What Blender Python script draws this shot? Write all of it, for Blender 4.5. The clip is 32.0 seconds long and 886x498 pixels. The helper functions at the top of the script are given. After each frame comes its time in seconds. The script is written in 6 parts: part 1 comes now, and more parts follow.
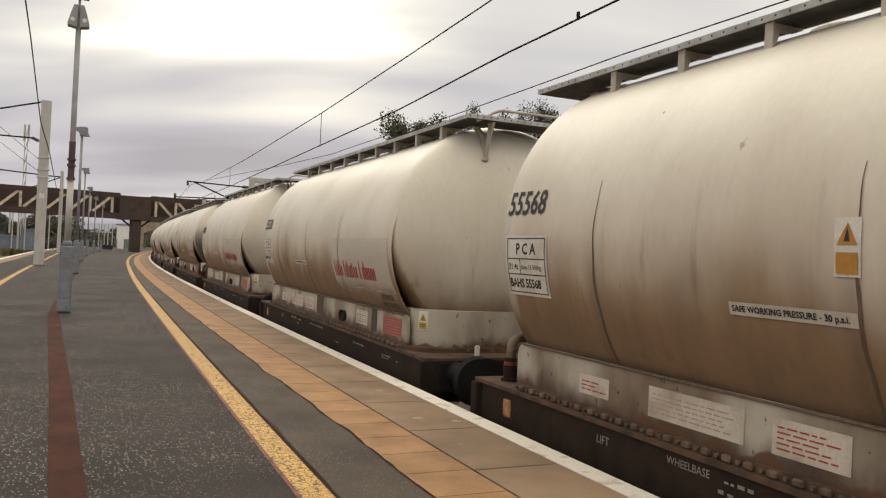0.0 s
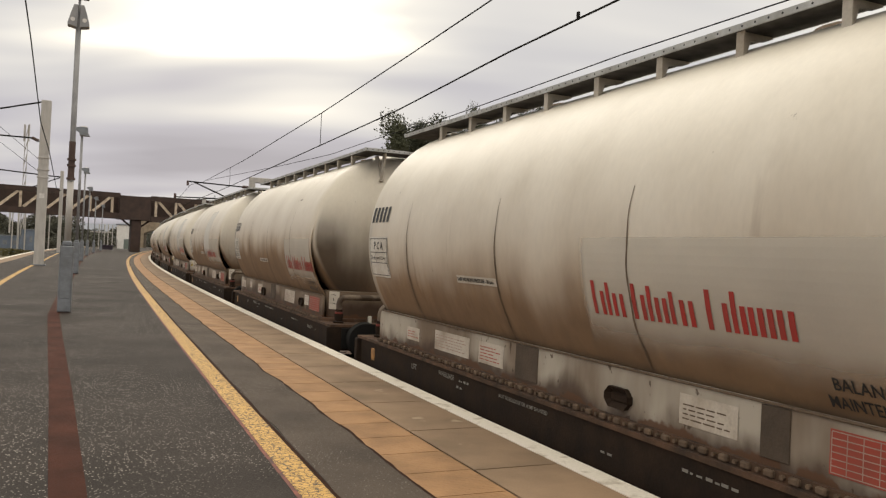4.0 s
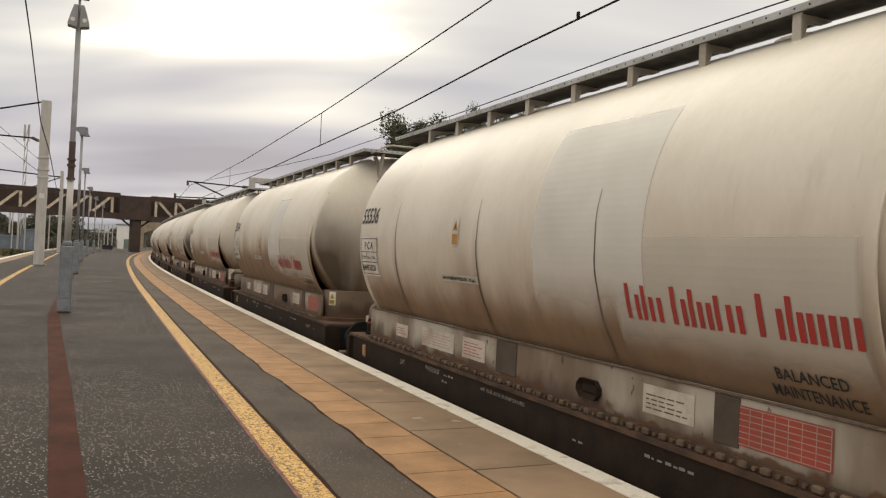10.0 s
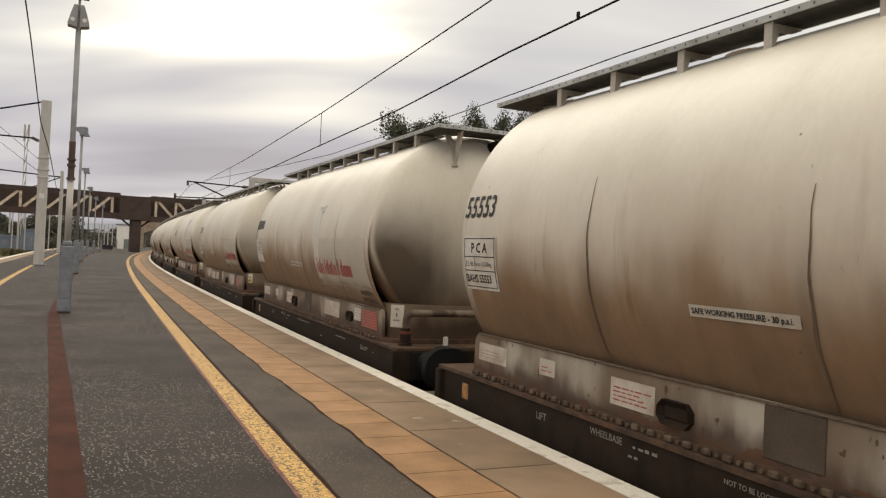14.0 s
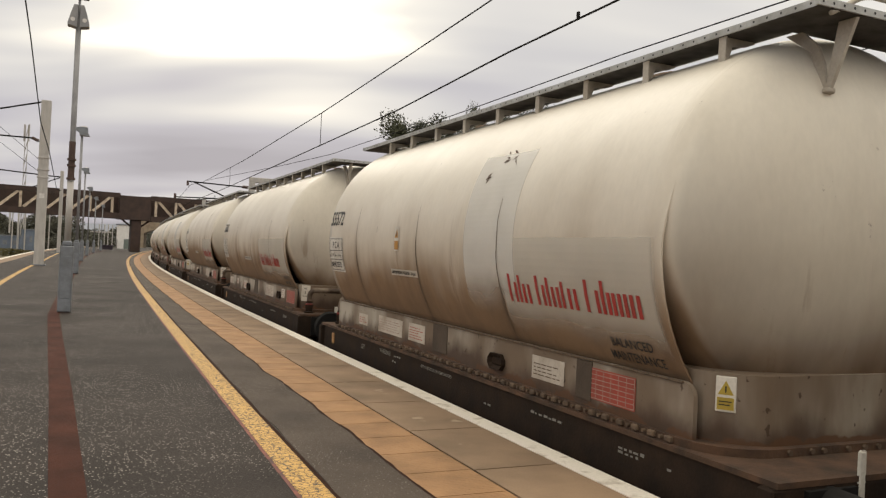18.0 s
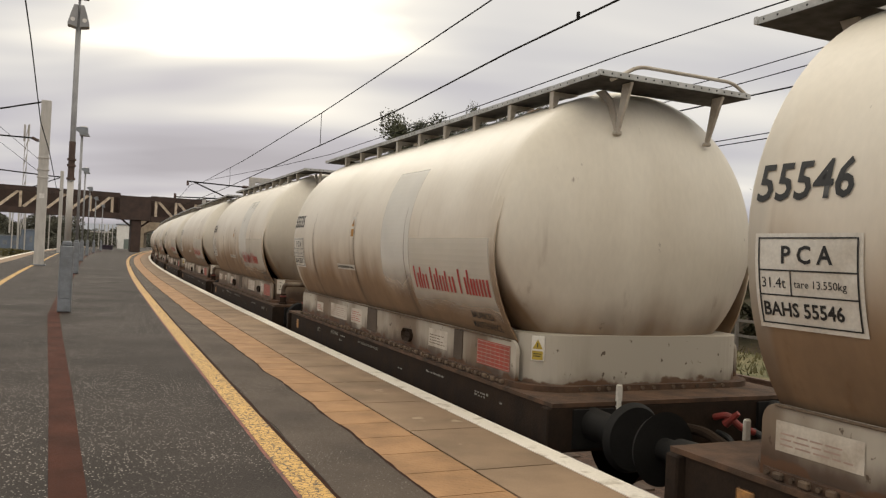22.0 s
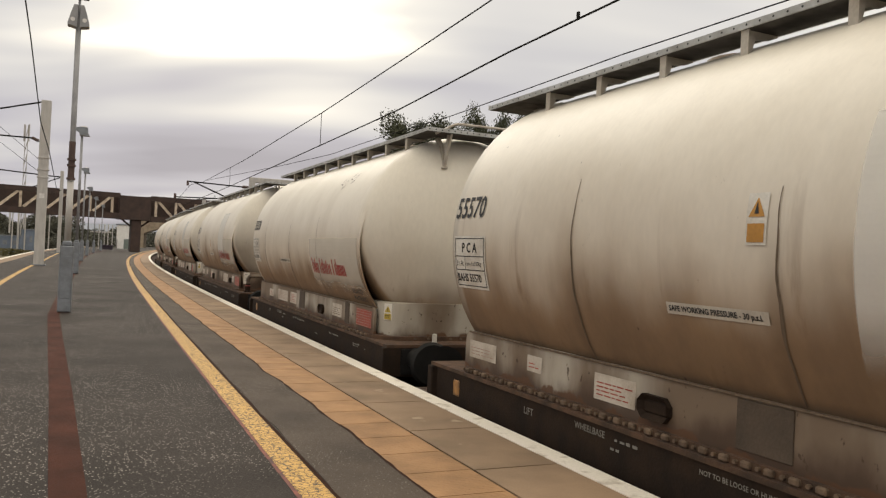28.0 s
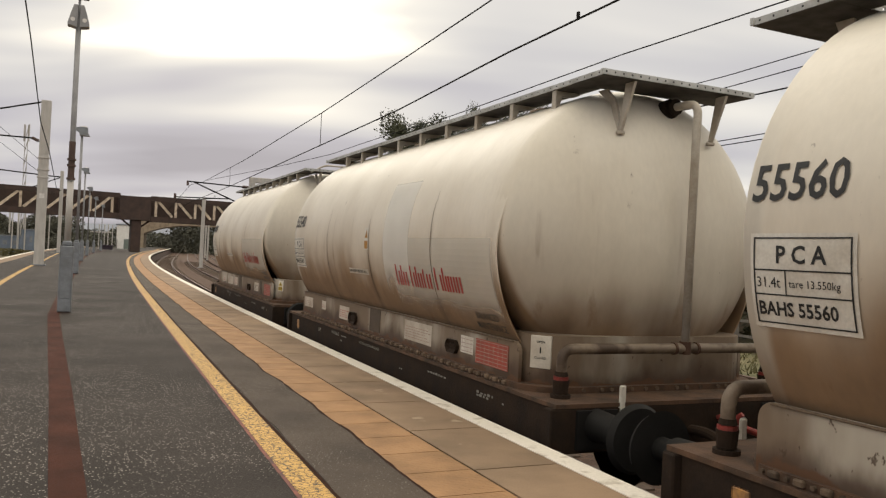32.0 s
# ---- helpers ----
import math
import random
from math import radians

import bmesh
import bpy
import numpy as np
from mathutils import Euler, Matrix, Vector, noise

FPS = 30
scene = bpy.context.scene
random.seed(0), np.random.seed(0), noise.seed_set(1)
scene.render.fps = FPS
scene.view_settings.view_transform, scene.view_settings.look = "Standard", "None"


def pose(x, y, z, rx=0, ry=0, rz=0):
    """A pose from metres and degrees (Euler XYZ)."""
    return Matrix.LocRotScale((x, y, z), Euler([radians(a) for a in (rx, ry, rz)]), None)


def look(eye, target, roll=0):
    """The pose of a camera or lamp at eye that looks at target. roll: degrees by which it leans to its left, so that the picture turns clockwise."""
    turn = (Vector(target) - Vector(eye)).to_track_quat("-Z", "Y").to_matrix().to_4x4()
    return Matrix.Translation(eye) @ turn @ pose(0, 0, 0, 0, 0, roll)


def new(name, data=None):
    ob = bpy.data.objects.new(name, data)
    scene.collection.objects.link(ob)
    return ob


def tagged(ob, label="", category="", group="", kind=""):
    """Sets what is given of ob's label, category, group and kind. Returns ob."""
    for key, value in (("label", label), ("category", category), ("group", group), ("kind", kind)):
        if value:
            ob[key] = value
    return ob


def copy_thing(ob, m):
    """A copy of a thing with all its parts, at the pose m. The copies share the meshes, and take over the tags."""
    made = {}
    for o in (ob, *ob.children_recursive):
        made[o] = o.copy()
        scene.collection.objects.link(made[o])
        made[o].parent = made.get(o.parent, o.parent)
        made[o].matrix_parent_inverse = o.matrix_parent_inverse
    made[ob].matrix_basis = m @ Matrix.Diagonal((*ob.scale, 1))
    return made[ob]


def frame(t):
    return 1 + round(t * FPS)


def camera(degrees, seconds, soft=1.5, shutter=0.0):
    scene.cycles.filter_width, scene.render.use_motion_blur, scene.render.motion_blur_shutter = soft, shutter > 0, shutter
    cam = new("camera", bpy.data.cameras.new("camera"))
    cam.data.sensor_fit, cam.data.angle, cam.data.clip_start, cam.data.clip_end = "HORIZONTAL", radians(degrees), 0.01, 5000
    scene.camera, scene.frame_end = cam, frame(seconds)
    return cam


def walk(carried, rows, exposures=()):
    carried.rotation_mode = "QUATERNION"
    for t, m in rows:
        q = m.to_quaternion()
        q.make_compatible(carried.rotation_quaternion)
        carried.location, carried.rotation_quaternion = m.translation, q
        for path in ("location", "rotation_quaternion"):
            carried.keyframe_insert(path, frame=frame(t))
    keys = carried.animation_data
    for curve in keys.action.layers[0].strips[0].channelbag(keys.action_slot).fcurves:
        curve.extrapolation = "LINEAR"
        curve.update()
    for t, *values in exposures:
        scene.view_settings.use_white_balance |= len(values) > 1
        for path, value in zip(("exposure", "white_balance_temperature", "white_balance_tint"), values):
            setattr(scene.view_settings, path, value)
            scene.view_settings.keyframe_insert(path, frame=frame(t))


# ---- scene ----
cam = camera(58.542, 32.0, soft=1.27, shutter=0.0)
EYE_Z = 1.244
_eye = Vector((0, 0, EYE_Z))
_tilt = radians(0.511)
VIEW = look(_eye, _eye + Vector((0, math.cos(_tilt), math.sin(_tilt))), 2.70)
walk(cam, [(0.0, VIEW), (32.0, VIEW)], exposures=[(0.0, -0.04, 6620, 10), (32.0, -0.04, 6620, 10)])

# ---- world and light: bright overcast, the sun behind thin cloud ahead and above ----
SUN_AZ, SUN_EL = radians(-14.5), radians(17.5)
world = bpy.data.worlds.new("overcast_sky")
scene.world = world
world.use_nodes = True


def build_world():
    nt = world.node_tree
    nt.nodes.clear()
    N, L = nt.nodes.new, nt.links.new
    out, bg = N("ShaderNodeOutputWorld"), N("ShaderNodeBackground")
    sky = N("ShaderNodeTexSky")
    sky.sky_type, sky.sun_disc = "NISHITA", False
    sky.sun_elevation, sky.sun_rotation = SUN_EL, SUN_AZ
    sky.dust_density, sky.ozone_density = 3.0, 1.0
    co, sep, mp = N("ShaderNodeTexCoord"), N("ShaderNodeSeparateXYZ"), N("ShaderNodeMapping")
    L(co.outputs["Generated"], sep.inputs[0])
    # clouds on a plane overhead: direction divided by its height
    up = N("ShaderNodeMath"); up.operation = "MAXIMUM"; up.inputs[1].default_value = 0.0
    L(sep.outputs["Z"], up.inputs[0])
    lift = N("ShaderNodeMath"); lift.operation = "ADD"; lift.inputs[1].default_value = 0.16
    L(up.outputs[0], lift.inputs[0])
    dv = N("ShaderNodeVectorMath"); dv.operation = "DIVIDE"
    cmb = N("ShaderNodeCombineXYZ")
    for i in range(3):
        L(lift.outputs[0], cmb.inputs[i])
    L(co.outputs["Generated"], dv.inputs[0]); L(cmb.outputs[0], dv.inputs[1])
    L(dv.outputs[0], mp.inputs["Vector"])
    mp.inputs["Scale"].default_value = (0.5, 1.3, 0.0)
    mp.inputs["Location"].default_value = (0.35, 0.62, 0.0)
    n1 = N("ShaderNodeTexNoise")
    n1.inputs["Scale"].default_value, n1.inputs["Detail"].default_value = 1.05, 3.0
    n1.inputs["Roughness"].default_value, n1.inputs["Distortion"].default_value = 0.42, 0.25
    L(mp.outputs[0], n1.inputs["Vector"])
    # thin cloud round the hidden sun, wider than high
    def calc(op, a, b_):
        n = N("ShaderNodeMath"); n.operation = op
        for i, v in enumerate((a, b_)):
            if isinstance(v, (int, float)):
                n.inputs[i].default_value = v
            else:
                L(v, n.inputs[i])
        return n.outputs[0]

    ahead = calc("MAXIMUM", sep.outputs["Y"], 0.05)
    du = calc("MULTIPLY", calc("SUBTRACT", calc("DIVIDE", sep.outputs["X"], ahead), math.tan(SUN_AZ)), 0.50)
    dz = calc("SUBTRACT", calc("DIVIDE", sep.outputs["Z"], ahead), math.tan(SUN_EL))
    dz = calc("ADD", dz, calc("MULTIPLY", du, 0.22))
    away = calc("SQRT", calc("ADD", calc("MULTIPLY", du, du), calc("MULTIPLY", dz, dz)), 0.0)
    away = calc("ADD", away, calc("MULTIPLY", calc("SUBTRACT", n1.outputs["Fac"], 0.5), -0.25))
    glow = N("ShaderNodeMapRange")
    glow.interpolation_type = "SMOOTHERSTEP"
    glow.inputs["From Min"].default_value, glow.inputs["From Max"].default_value = 0.20, 0.02
    glow.inputs["To Min"].default_value, glow.inputs["To Max"].default_value = 0.0, 0.34
    L(away, glow.inputs["Value"])
    # higher up the cloud is brighter
    hi = N("ShaderNodeMapRange")
    hi.inputs["From Min"].default_value, hi.inputs["From Max"].default_value = 0.03, 0.80
    hi.inputs["To Min"].default_value, hi.inputs["To Max"].default_value = -0.07, 0.42
    L(sep.outputs["Z"], hi.inputs["Value"])
    # a lighter sky over the line, away from the hills
    ea = N("ShaderNodeMapRange"); ea.interpolation_type = "SMOOTHSTEP"
    ea.inputs["From Min"].default_value, ea.inputs["From Max"].default_value, ea.inputs["To Max"].default_value = -0.25, 0.30, 0.09
    L(calc("DIVIDE", sep.outputs["X"], ahead), ea.inputs["Value"])
    a1 = N("ShaderNodeMath"); a1.operation = "ADD"
    a2 = N("ShaderNodeMath"); a2.operation = "ADD"
    L(n1.outputs["Fac"], a1.inputs[0]); L(glow.outputs[0], a1.inputs[1])
    L(a1.outputs[0], a2.inputs[0]); L(calc("ADD", hi.outputs[0], ea.outputs[0]), a2.inputs[1])
    ramp = N("ShaderNodeValToRGB")
    e = ramp.color_ramp.elements
    e[0].position, e[0].color = 0.28, (0.44, 0.430, 0.478, 1)
    e[1].position, e[1].color = 0.98, (1.85, 1.70, 1.42, 1)
    m = e.new(0.45); m.color = (0.575, 0.565, 0.615, 1)
    m = e.new(0.58); m.color = (0.73, 0.72, 0.72, 1)
    m = e.new(0.76); m.color = (1.0, 0.965, 0.89, 1)
    L(a2.outputs[0], ramp.inputs[0])
    mix = N("ShaderNodeMix"); mix.data_type = "RGBA"
    mix.inputs["Factor"].default_value = 0.95
    sc = N("ShaderNodeVectorMath"); sc.operation = "SCALE"; sc.inputs["Scale"].default_value = 0.02
    L(sky.outputs[0], sc.inputs[0])
    L(sc.outputs[0], mix.inputs["A"]); L(ramp.outputs[0], mix.inputs["B"])
    L(mix.outputs["Result"], bg.inputs["Color"])
    bg.inputs["Strength"].default_value = 1.0
    L(bg.outputs[0], out.inputs["Surface"])


build_world()
sun = new("sun", bpy.data.lights.new("sun", "SUN"))
sun.data.energy, sun.data.angle, sun.data.color = 0.7, radians(35), (1.0, 0.95, 0.86)
sun.matrix_world = look((0, 0, 30), Vector((0, 0, 30)) - Vector((math.sin(SUN_AZ) * math.cos(SUN_EL + 0.3), math.cos(SUN_AZ) * math.cos(SUN_EL + 0.3), math.sin(SUN_EL + 0.3))))
tagged(sun, "sun behind thin cloud", "sun", kind="structure")

# ---- the line: one gentle curve, heading and curvature along it ----
_S = np.arange(-260.0, 420.0, 0.5)
_kn = ((-20, 0.474), (15, 0.628), (30, 1.008), (45, 1.225), (60, 1.256), (70, 1.343), (80, 1.255), (95, 0.799), (120, 0.207), (160, 0.0))
_c = np.interp(_S, [a for a, b in _kn], [b for a, b in _kn]) / 1000.0
_th = np.cumsum(_c) * 0.5
_th = _th - np.interp(0, _S, _th) - 0.426
_px, _py = np.cumsum(np.sin(_th)) * 0.5, np.cumsum(np.cos(_th)) * 0.5
_px, _py = _px - np.interp(0, _S, _px) + 4.474, _py - np.interp(0, _S, _py)
K = 1.035       # the track lies a little further out than the kerb line's own curve
RAIL_Z = -0.915


def along(s, off=0.0, k=1.0):
    """Plan place and heading at s along the curve, off metres to the right of it."""
    x, y, th = (float(np.interp(s, _S, a)) for a in (_px, _py, _th))
    return x * k + math.cos(th) * off, y * k - math.sin(th) * off, th


def track_at(s, off=0.0):
    return along(s / K, off, K)


# ---- materials ----
MATS = {}


def mat(name, color, rough=0.7, metal=0.0, color2=None, scale=8.0, bump=0.0, bump_scale=60.0, detail=4.0, spread=(0.35, 0.7), rand=0.0, stretch=(1, 1, 1), spec=0.5, fine=0.12):
    if name in MATS:
        return MATS[name]
    m = bpy.data.materials.new(name)
    m.use_nodes = True
    nt = m.node_tree
    N, L = nt.nodes.new, nt.links.new
    b = nt.nodes["Principled BSDF"]
    b.inputs["Roughness"].default_value, b.inputs["Metallic"].default_value = rough, metal
    b.inputs["Specular IOR Level"].default_value = spec
    co, mp = N("ShaderNodeTexCoord"), N("ShaderNodeMapping")
    mp.inputs["Scale"].default_value = stretch
    L(co.outputs["Object"], mp.inputs["Vector"])
    n = N("ShaderNodeTexNoise")
    n.inputs["Scale"].default_value, n.inputs["Detail"].default_value = scale, detail
    L(mp.outputs[0], n.inputs["Vector"])
    r = N("ShaderNodeValToRGB")
    c2 = color2 or tuple(c * 0.72 for c in color)
    r.color_ramp.elements[0].position, r.color_ramp.elements[0].color = spread[0], (*color, 1)
    r.color_ramp.elements[1].position, r.color_ramp.elements[1].color = spread[1], (*c2, 1)
    L(n.outputs["Fac"], r.inputs[0])
    last = r.outputs[0]
    if fine:
        nf = N("ShaderNodeTexNoise")
        nf.inputs["Scale"].default_value, nf.inputs["Detail"].default_value = bump_scale, 3.0
        L(co.outputs["Object"], nf.inputs["Vector"])
        mr = N("ShaderNodeMapRange")
        mr.inputs["To Min"].default_value, mr.inputs["To Max"].default_value = 1 - fine * 1.6, 1 + fine * 1.6
        L(nf.outputs["Fac"], mr.inputs["Value"])
        vm = N("ShaderNodeVectorMath"); vm.operation = "SCALE"
        L(last, vm.inputs[0]); L(mr.outputs[0], vm.inputs["Scale"])
        last = vm.outputs[0]
        rr = N("ShaderNodeMapRange")
        rr.inputs["To Min"].default_value, rr.inputs["To Max"].default_value = max(0.05, rough - 0.12), min(1, rough + 0.12)
        L(n.outputs["Fac"], rr.inputs["Value"]); L(rr.outputs[0], b.inputs["Roughness"])
    if rand:
        oi = N("ShaderNodeObjectInfo")
        mr = N("ShaderNodeMapRange")
        mr.inputs["To Min"].default_value, mr.inputs["To Max"].default_value = 1 - rand, 1 + rand
        L(oi.outputs["Random"], mr.inputs["Value"])
        vm = N("ShaderNodeVectorMath"); vm.operation = "SCALE"
        L(last, vm.inputs[0]); L(mr.outputs[0], vm.inputs["Scale"])
        last = vm.outputs[0]
    L(last, b.inputs["Base Color"])
    if bump:
        nb, bp = N("ShaderNodeTexNoise"), N("ShaderNodeBump")
        nb.inputs["Scale"].default_value, nb.inputs["Detail"].default_value = bump_scale, 5.0
        L(co.outputs["Object"], nb.inputs["Vector"])
        bp.inputs["Strength"].default_value, bp.inputs["Distance"].default_value = bump, 0.02
        L(nb.outputs["Fac"], bp.inputs["Height"]); L(bp.outputs[0], b.inputs["Normal"])
    MATS[name] = m
    return m


# ---- mesh helpers ----
def mesh_of(name, bm, material, smooth=False):
    me = bpy.data.meshes.new(name)
    bmesh.ops.recalc_face_normals(bm, faces=bm.faces)
    bm.to_mesh(me)
    bm.free()
    if material:
        me.materials.append(material)
    if smooth:
        for p in me.polygons:
            p.use_smooth = True
    return me


def part(name, bm, material, parent=None, label="", smooth=False):
    me = bm if isinstance(bm, bpy.types.Mesh) else mesh_of(name, bm, material, smooth)
    ob = new(name, me)
    if parent is not None:
        ob.parent = parent
    if label:
        ob["label"] = label
    return ob


def thing(name, label, category, m=None, group="", kind=""):
    ob = new(name)
    ob.empty_display_size = 0.1
    if m is not None:
        ob.matrix_basis = m
    return tagged(ob, label, category, group, kind)


def box(x0, y0, z0, x1, y1, z1, bm=None, bevel=0.0):
    own = bmesh.new()
    bmesh.ops.create_cube(own, size=1.0)
    for v in own.verts:
        v.co = Vector(((x0 + x1) / 2 + v.co.x * (x1 - x0), (y0 + y1) / 2 + v.co.y * (y1 - y0), (z0 + z1) / 2 + v.co.z * (z1 - z0)))
    if bevel:
        bmesh.ops.bevel(own, geom=list(own.edges), offset=bevel, segments=1, affect="EDGES")
    if bm is None:
        return own
    return add(bm, own)


def add(bm, other, m=None):
    """Joins another bmesh into bm."""
    if m is not None:
        bmesh.ops.transform(other, matrix=m, verts=other.verts)
    idx = {}
    for v in other.verts:
        idx[v] = bm.verts.new(v.co)
    for f in other.faces:
        try:
            bm.faces.new([idx[v] for v in f.verts])
        except ValueError:
            pass
    other.free()
    return bm


def cyl(p0, p1, r0, r1=None, seg=12, bm=None, cap=True):
    r1 = r0 if r1 is None else r1
    p0, p1 = Vector(p0), Vector(p1)
    d = (p1 - p0).normalized()
    a = d.orthogonal().normalized()
    b = d.cross(a)
    bm = bm or bmesh.new()
    rings = []
    for p, r in ((p0, r0), (p1, r1)):
        rings.append([bm.verts.new(p + (a * math.cos(t) + b * math.sin(t)) * r) for t in (2 * math.pi * i / seg for i in range(seg))])
    for i in range(seg):
        j = (i + 1) % seg
        bm.faces.new((rings[0][i], rings[0][j], rings[1][j], rings[1][i]))
    if cap:
        bm.faces.new(rings[0][::-1]); bm.faces.new(rings[1])
    return bm


def tube(points, r, seg=10, bm=None):
    """A round tube along a polyline, with mitred bends."""
    bm = bm or bmesh.new()
    P = [Vector(p) for p in points]
    rings = []
    ref = None
    for i, p in enumerate(P):
        d = (P[min(i + 1, len(P) - 1)] - P[max(i - 1, 0)]).normalized()
        if ref is None:
            ref = d.orthogonal().normalized()
        a = (ref - d * ref.dot(d)).normalized()
        ref = a
        b = d.cross(a)
        rings.append([bm.verts.new(p + (a * math.cos(t) + b * math.sin(t)) * r) for t in (2 * math.pi * k / seg for k in range(seg))])
    for q, w in zip(rings, rings[1:]):
        for i in range(seg):
            j = (i + 1) % seg
            bm.faces.new((q[i], q[j], w[j], w[i]))
    bm.faces.new(rings[0][::-1]); bm.faces.new(rings[-1])
    return bm


def bend(points, rad=0.12, n=5):
    """Rounds the corners of a polyline."""
    P = [Vector(p) for p in points]
    out = [P[0]]
    for a, b, c in zip(P, P[1:], P[2:]):
        u, w = (a - b).normalized(), (c - b).normalized()
        r = min(rad, (a - b).length * 0.45, (c - b).length * 0.45)
        for i in range(n + 1):
            t = i / n
            out.append((b + u * r) * (1 - t) ** 2 + b * 2 * t * (1 - t) + (b + w * r) * t ** 2)
    return out + [P[-1]]


def strip(bm, s0, s1, o0, o1, z0, z1, step=2.0, at=along):
    """A solid band that follows the curve from s0 to s1, between two offsets (numbers or functions of s)."""
    f0 = o0 if callable(o0) else (lambda s: o0)
    f1 = o1 if callable(o1) else (lambda s: o1)
    n = max(1, int(math.ceil((s1 - s0) / step)))
    prev = None
    for i in range(n + 1):
        s = s0 + (s1 - s0) * i / n
        xa, ya, _ = at(s, f0(s)); xb, yb, _ = at(s, f1(s))
        ring = [bm.verts.new(q) for q in ((xa, ya, z0), (xb, yb, z0), (xb, yb, z1), (xa, ya, z1))]
        if prev:
            for a in range(4):
                b = (a + 1) % 4
                bm.faces.new((prev[a], prev[b], ring[b], ring[a]))
        else:
            bm.faces.new(ring[::-1])
        prev = ring
    bm.faces.new(prev)
    return bm

# ---- ground, platform ----
EDGE = -1.217                  # the platform's edge, from the curve

def flecked(m, scale, size, pick, color, amount=1.0, edge=False, warp=0.0):
    """Adds flecks (or, with edge, a net of cracks) of another colour to a material."""
    nt = m.node_tree
    N, L = nt.nodes.new, nt.links.new
    b = nt.nodes["Principled BSDF"]
    src = b.inputs["Base Color"].links[0].from_socket
    co, vo = N("ShaderNodeTexCoord"), N("ShaderNodeTexVoronoi")
    vo.inputs["Scale"].default_value = scale
    if edge:
        vo.feature = "DISTANCE_TO_EDGE"
    L(co.outputs["Object"], vo.inputs["Vector"])
    lt = N("ShaderNodeMath"); lt.operation = "LESS_THAN"; lt.inputs[1].default_value = size
    L(vo.outputs["Distance"], lt.inputs[0])
    fac = lt.outputs[0]
    if not edge:
        sp = N("ShaderNodeSeparateColor")
        L(vo.outputs["Color"], sp.inputs[0])
        gt = N("ShaderNodeMath"); gt.operation = "GREATER_THAN"; gt.inputs[1].default_value = pick
        L(sp.outputs[0], gt.inputs[0])
        big = N("ShaderNodeTexNoise"); big.inputs["Scale"].default_value = 0.55
        L(co.outputs["Object"], big.inputs["Vector"])
        th = N("ShaderNodeMapRange")
        th.inputs["From Min"].default_value, th.inputs["From Max"].default_value = 0.36, 0.62
        L(big.outputs["Fac"], th.inputs["Value"])
        mu = N("ShaderNodeMath"); mu.operation = "MULTIPLY"
        L(fac, mu.inputs[0]); L(gt.outputs[0], mu.inputs[1])
        m2 = N("ShaderNodeMath"); m2.operation = "MULTIPLY"
        L(mu.outputs[0], m2.inputs[0]); L(th.outputs[0], m2.inputs[1])
        fac = m2.outputs[0]
    am = N("ShaderNodeMath"); am.operation = "MULTIPLY"; am.inputs[1].default_value = amount
    L(fac, am.inputs[0])
    mx = N("ShaderNodeMix"); mx.data_type = "RGBA"
    L(am.outputs[0], mx.inputs["Factor"]); L(src, mx.inputs["A"])
    mx.inputs["B"].default_value = (*color, 1)
    L(mx.outputs["Result"], b.inputs["Base Color"])
    return m


M_asphalt = flecked(mat("asphalt", (0.036, 0.0268, 0.0212), 0.87, color2=(0.022, 0.0168, 0.0138), spec=0.4, scale=0.9, bump=0.45, bump_scale=150, fine=0.32), 58.0, 0.29, 0.60, (0.44, 0.40, 0.36), 1.0)
M_coping = mat("concrete_coping", (0.285, 0.192, 0.118), 0.85, color2=(0.180, 0.122, 0.076), scale=1.8, bump=0.15, bump_scale=90, rand=0.08)
M_tactile = mat("tactile_tile", (0.37, 0.203, 0.088), 0.8, color2=(0.25, 0.138, 0.062), scale=3.5, bump=0.1, bump_scale=70, rand=0.10)


def blisters(m):
    nt = m.node_tree
    N, L = nt.nodes.new, nt.links.new
    co, mp, sp = N("ShaderNodeTexCoord"), N("ShaderNodeMapping"), N("ShaderNodeSeparateXYZ")
    mp.inputs["Rotation"].default_value = (0, 0, -0.42)
    mp.inputs["Scale"].default_value = (93.8, 93.8, 1)
    L(co.outputs["Object"], mp.inputs["Vector"]); L(mp.outputs[0], sp.inputs[0])
    sn = []
    for k in ("X", "Y"):
        n = N("ShaderNodeMath"); n.operation = "SINE"
        L(sp.outputs[k], n.inputs[0]); sn.append(n)
    mu = N("ShaderNodeMath"); mu.operation = "MULTIPLY"
    L(sn[0].outputs[0], mu.inputs[0]); L(sn[1].outputs[0], mu.inputs[1])
    gt = N("ShaderNodeMapRange"); gt.inputs["From Min"].default_value, gt.inputs["From Max"].default_value = 0.35, 0.6
    L(mu.outputs[0], gt.inputs["Value"])
    bp = N("ShaderNodeBump"); bp.inputs["Strength"].default_value, bp.inputs["Distance"].default_value = 0.45, 0.005
    L(gt.outputs[0], bp.inputs["Height"]); L(bp.outputs[0], nt.nodes["Principled BSDF"].inputs["Normal"])


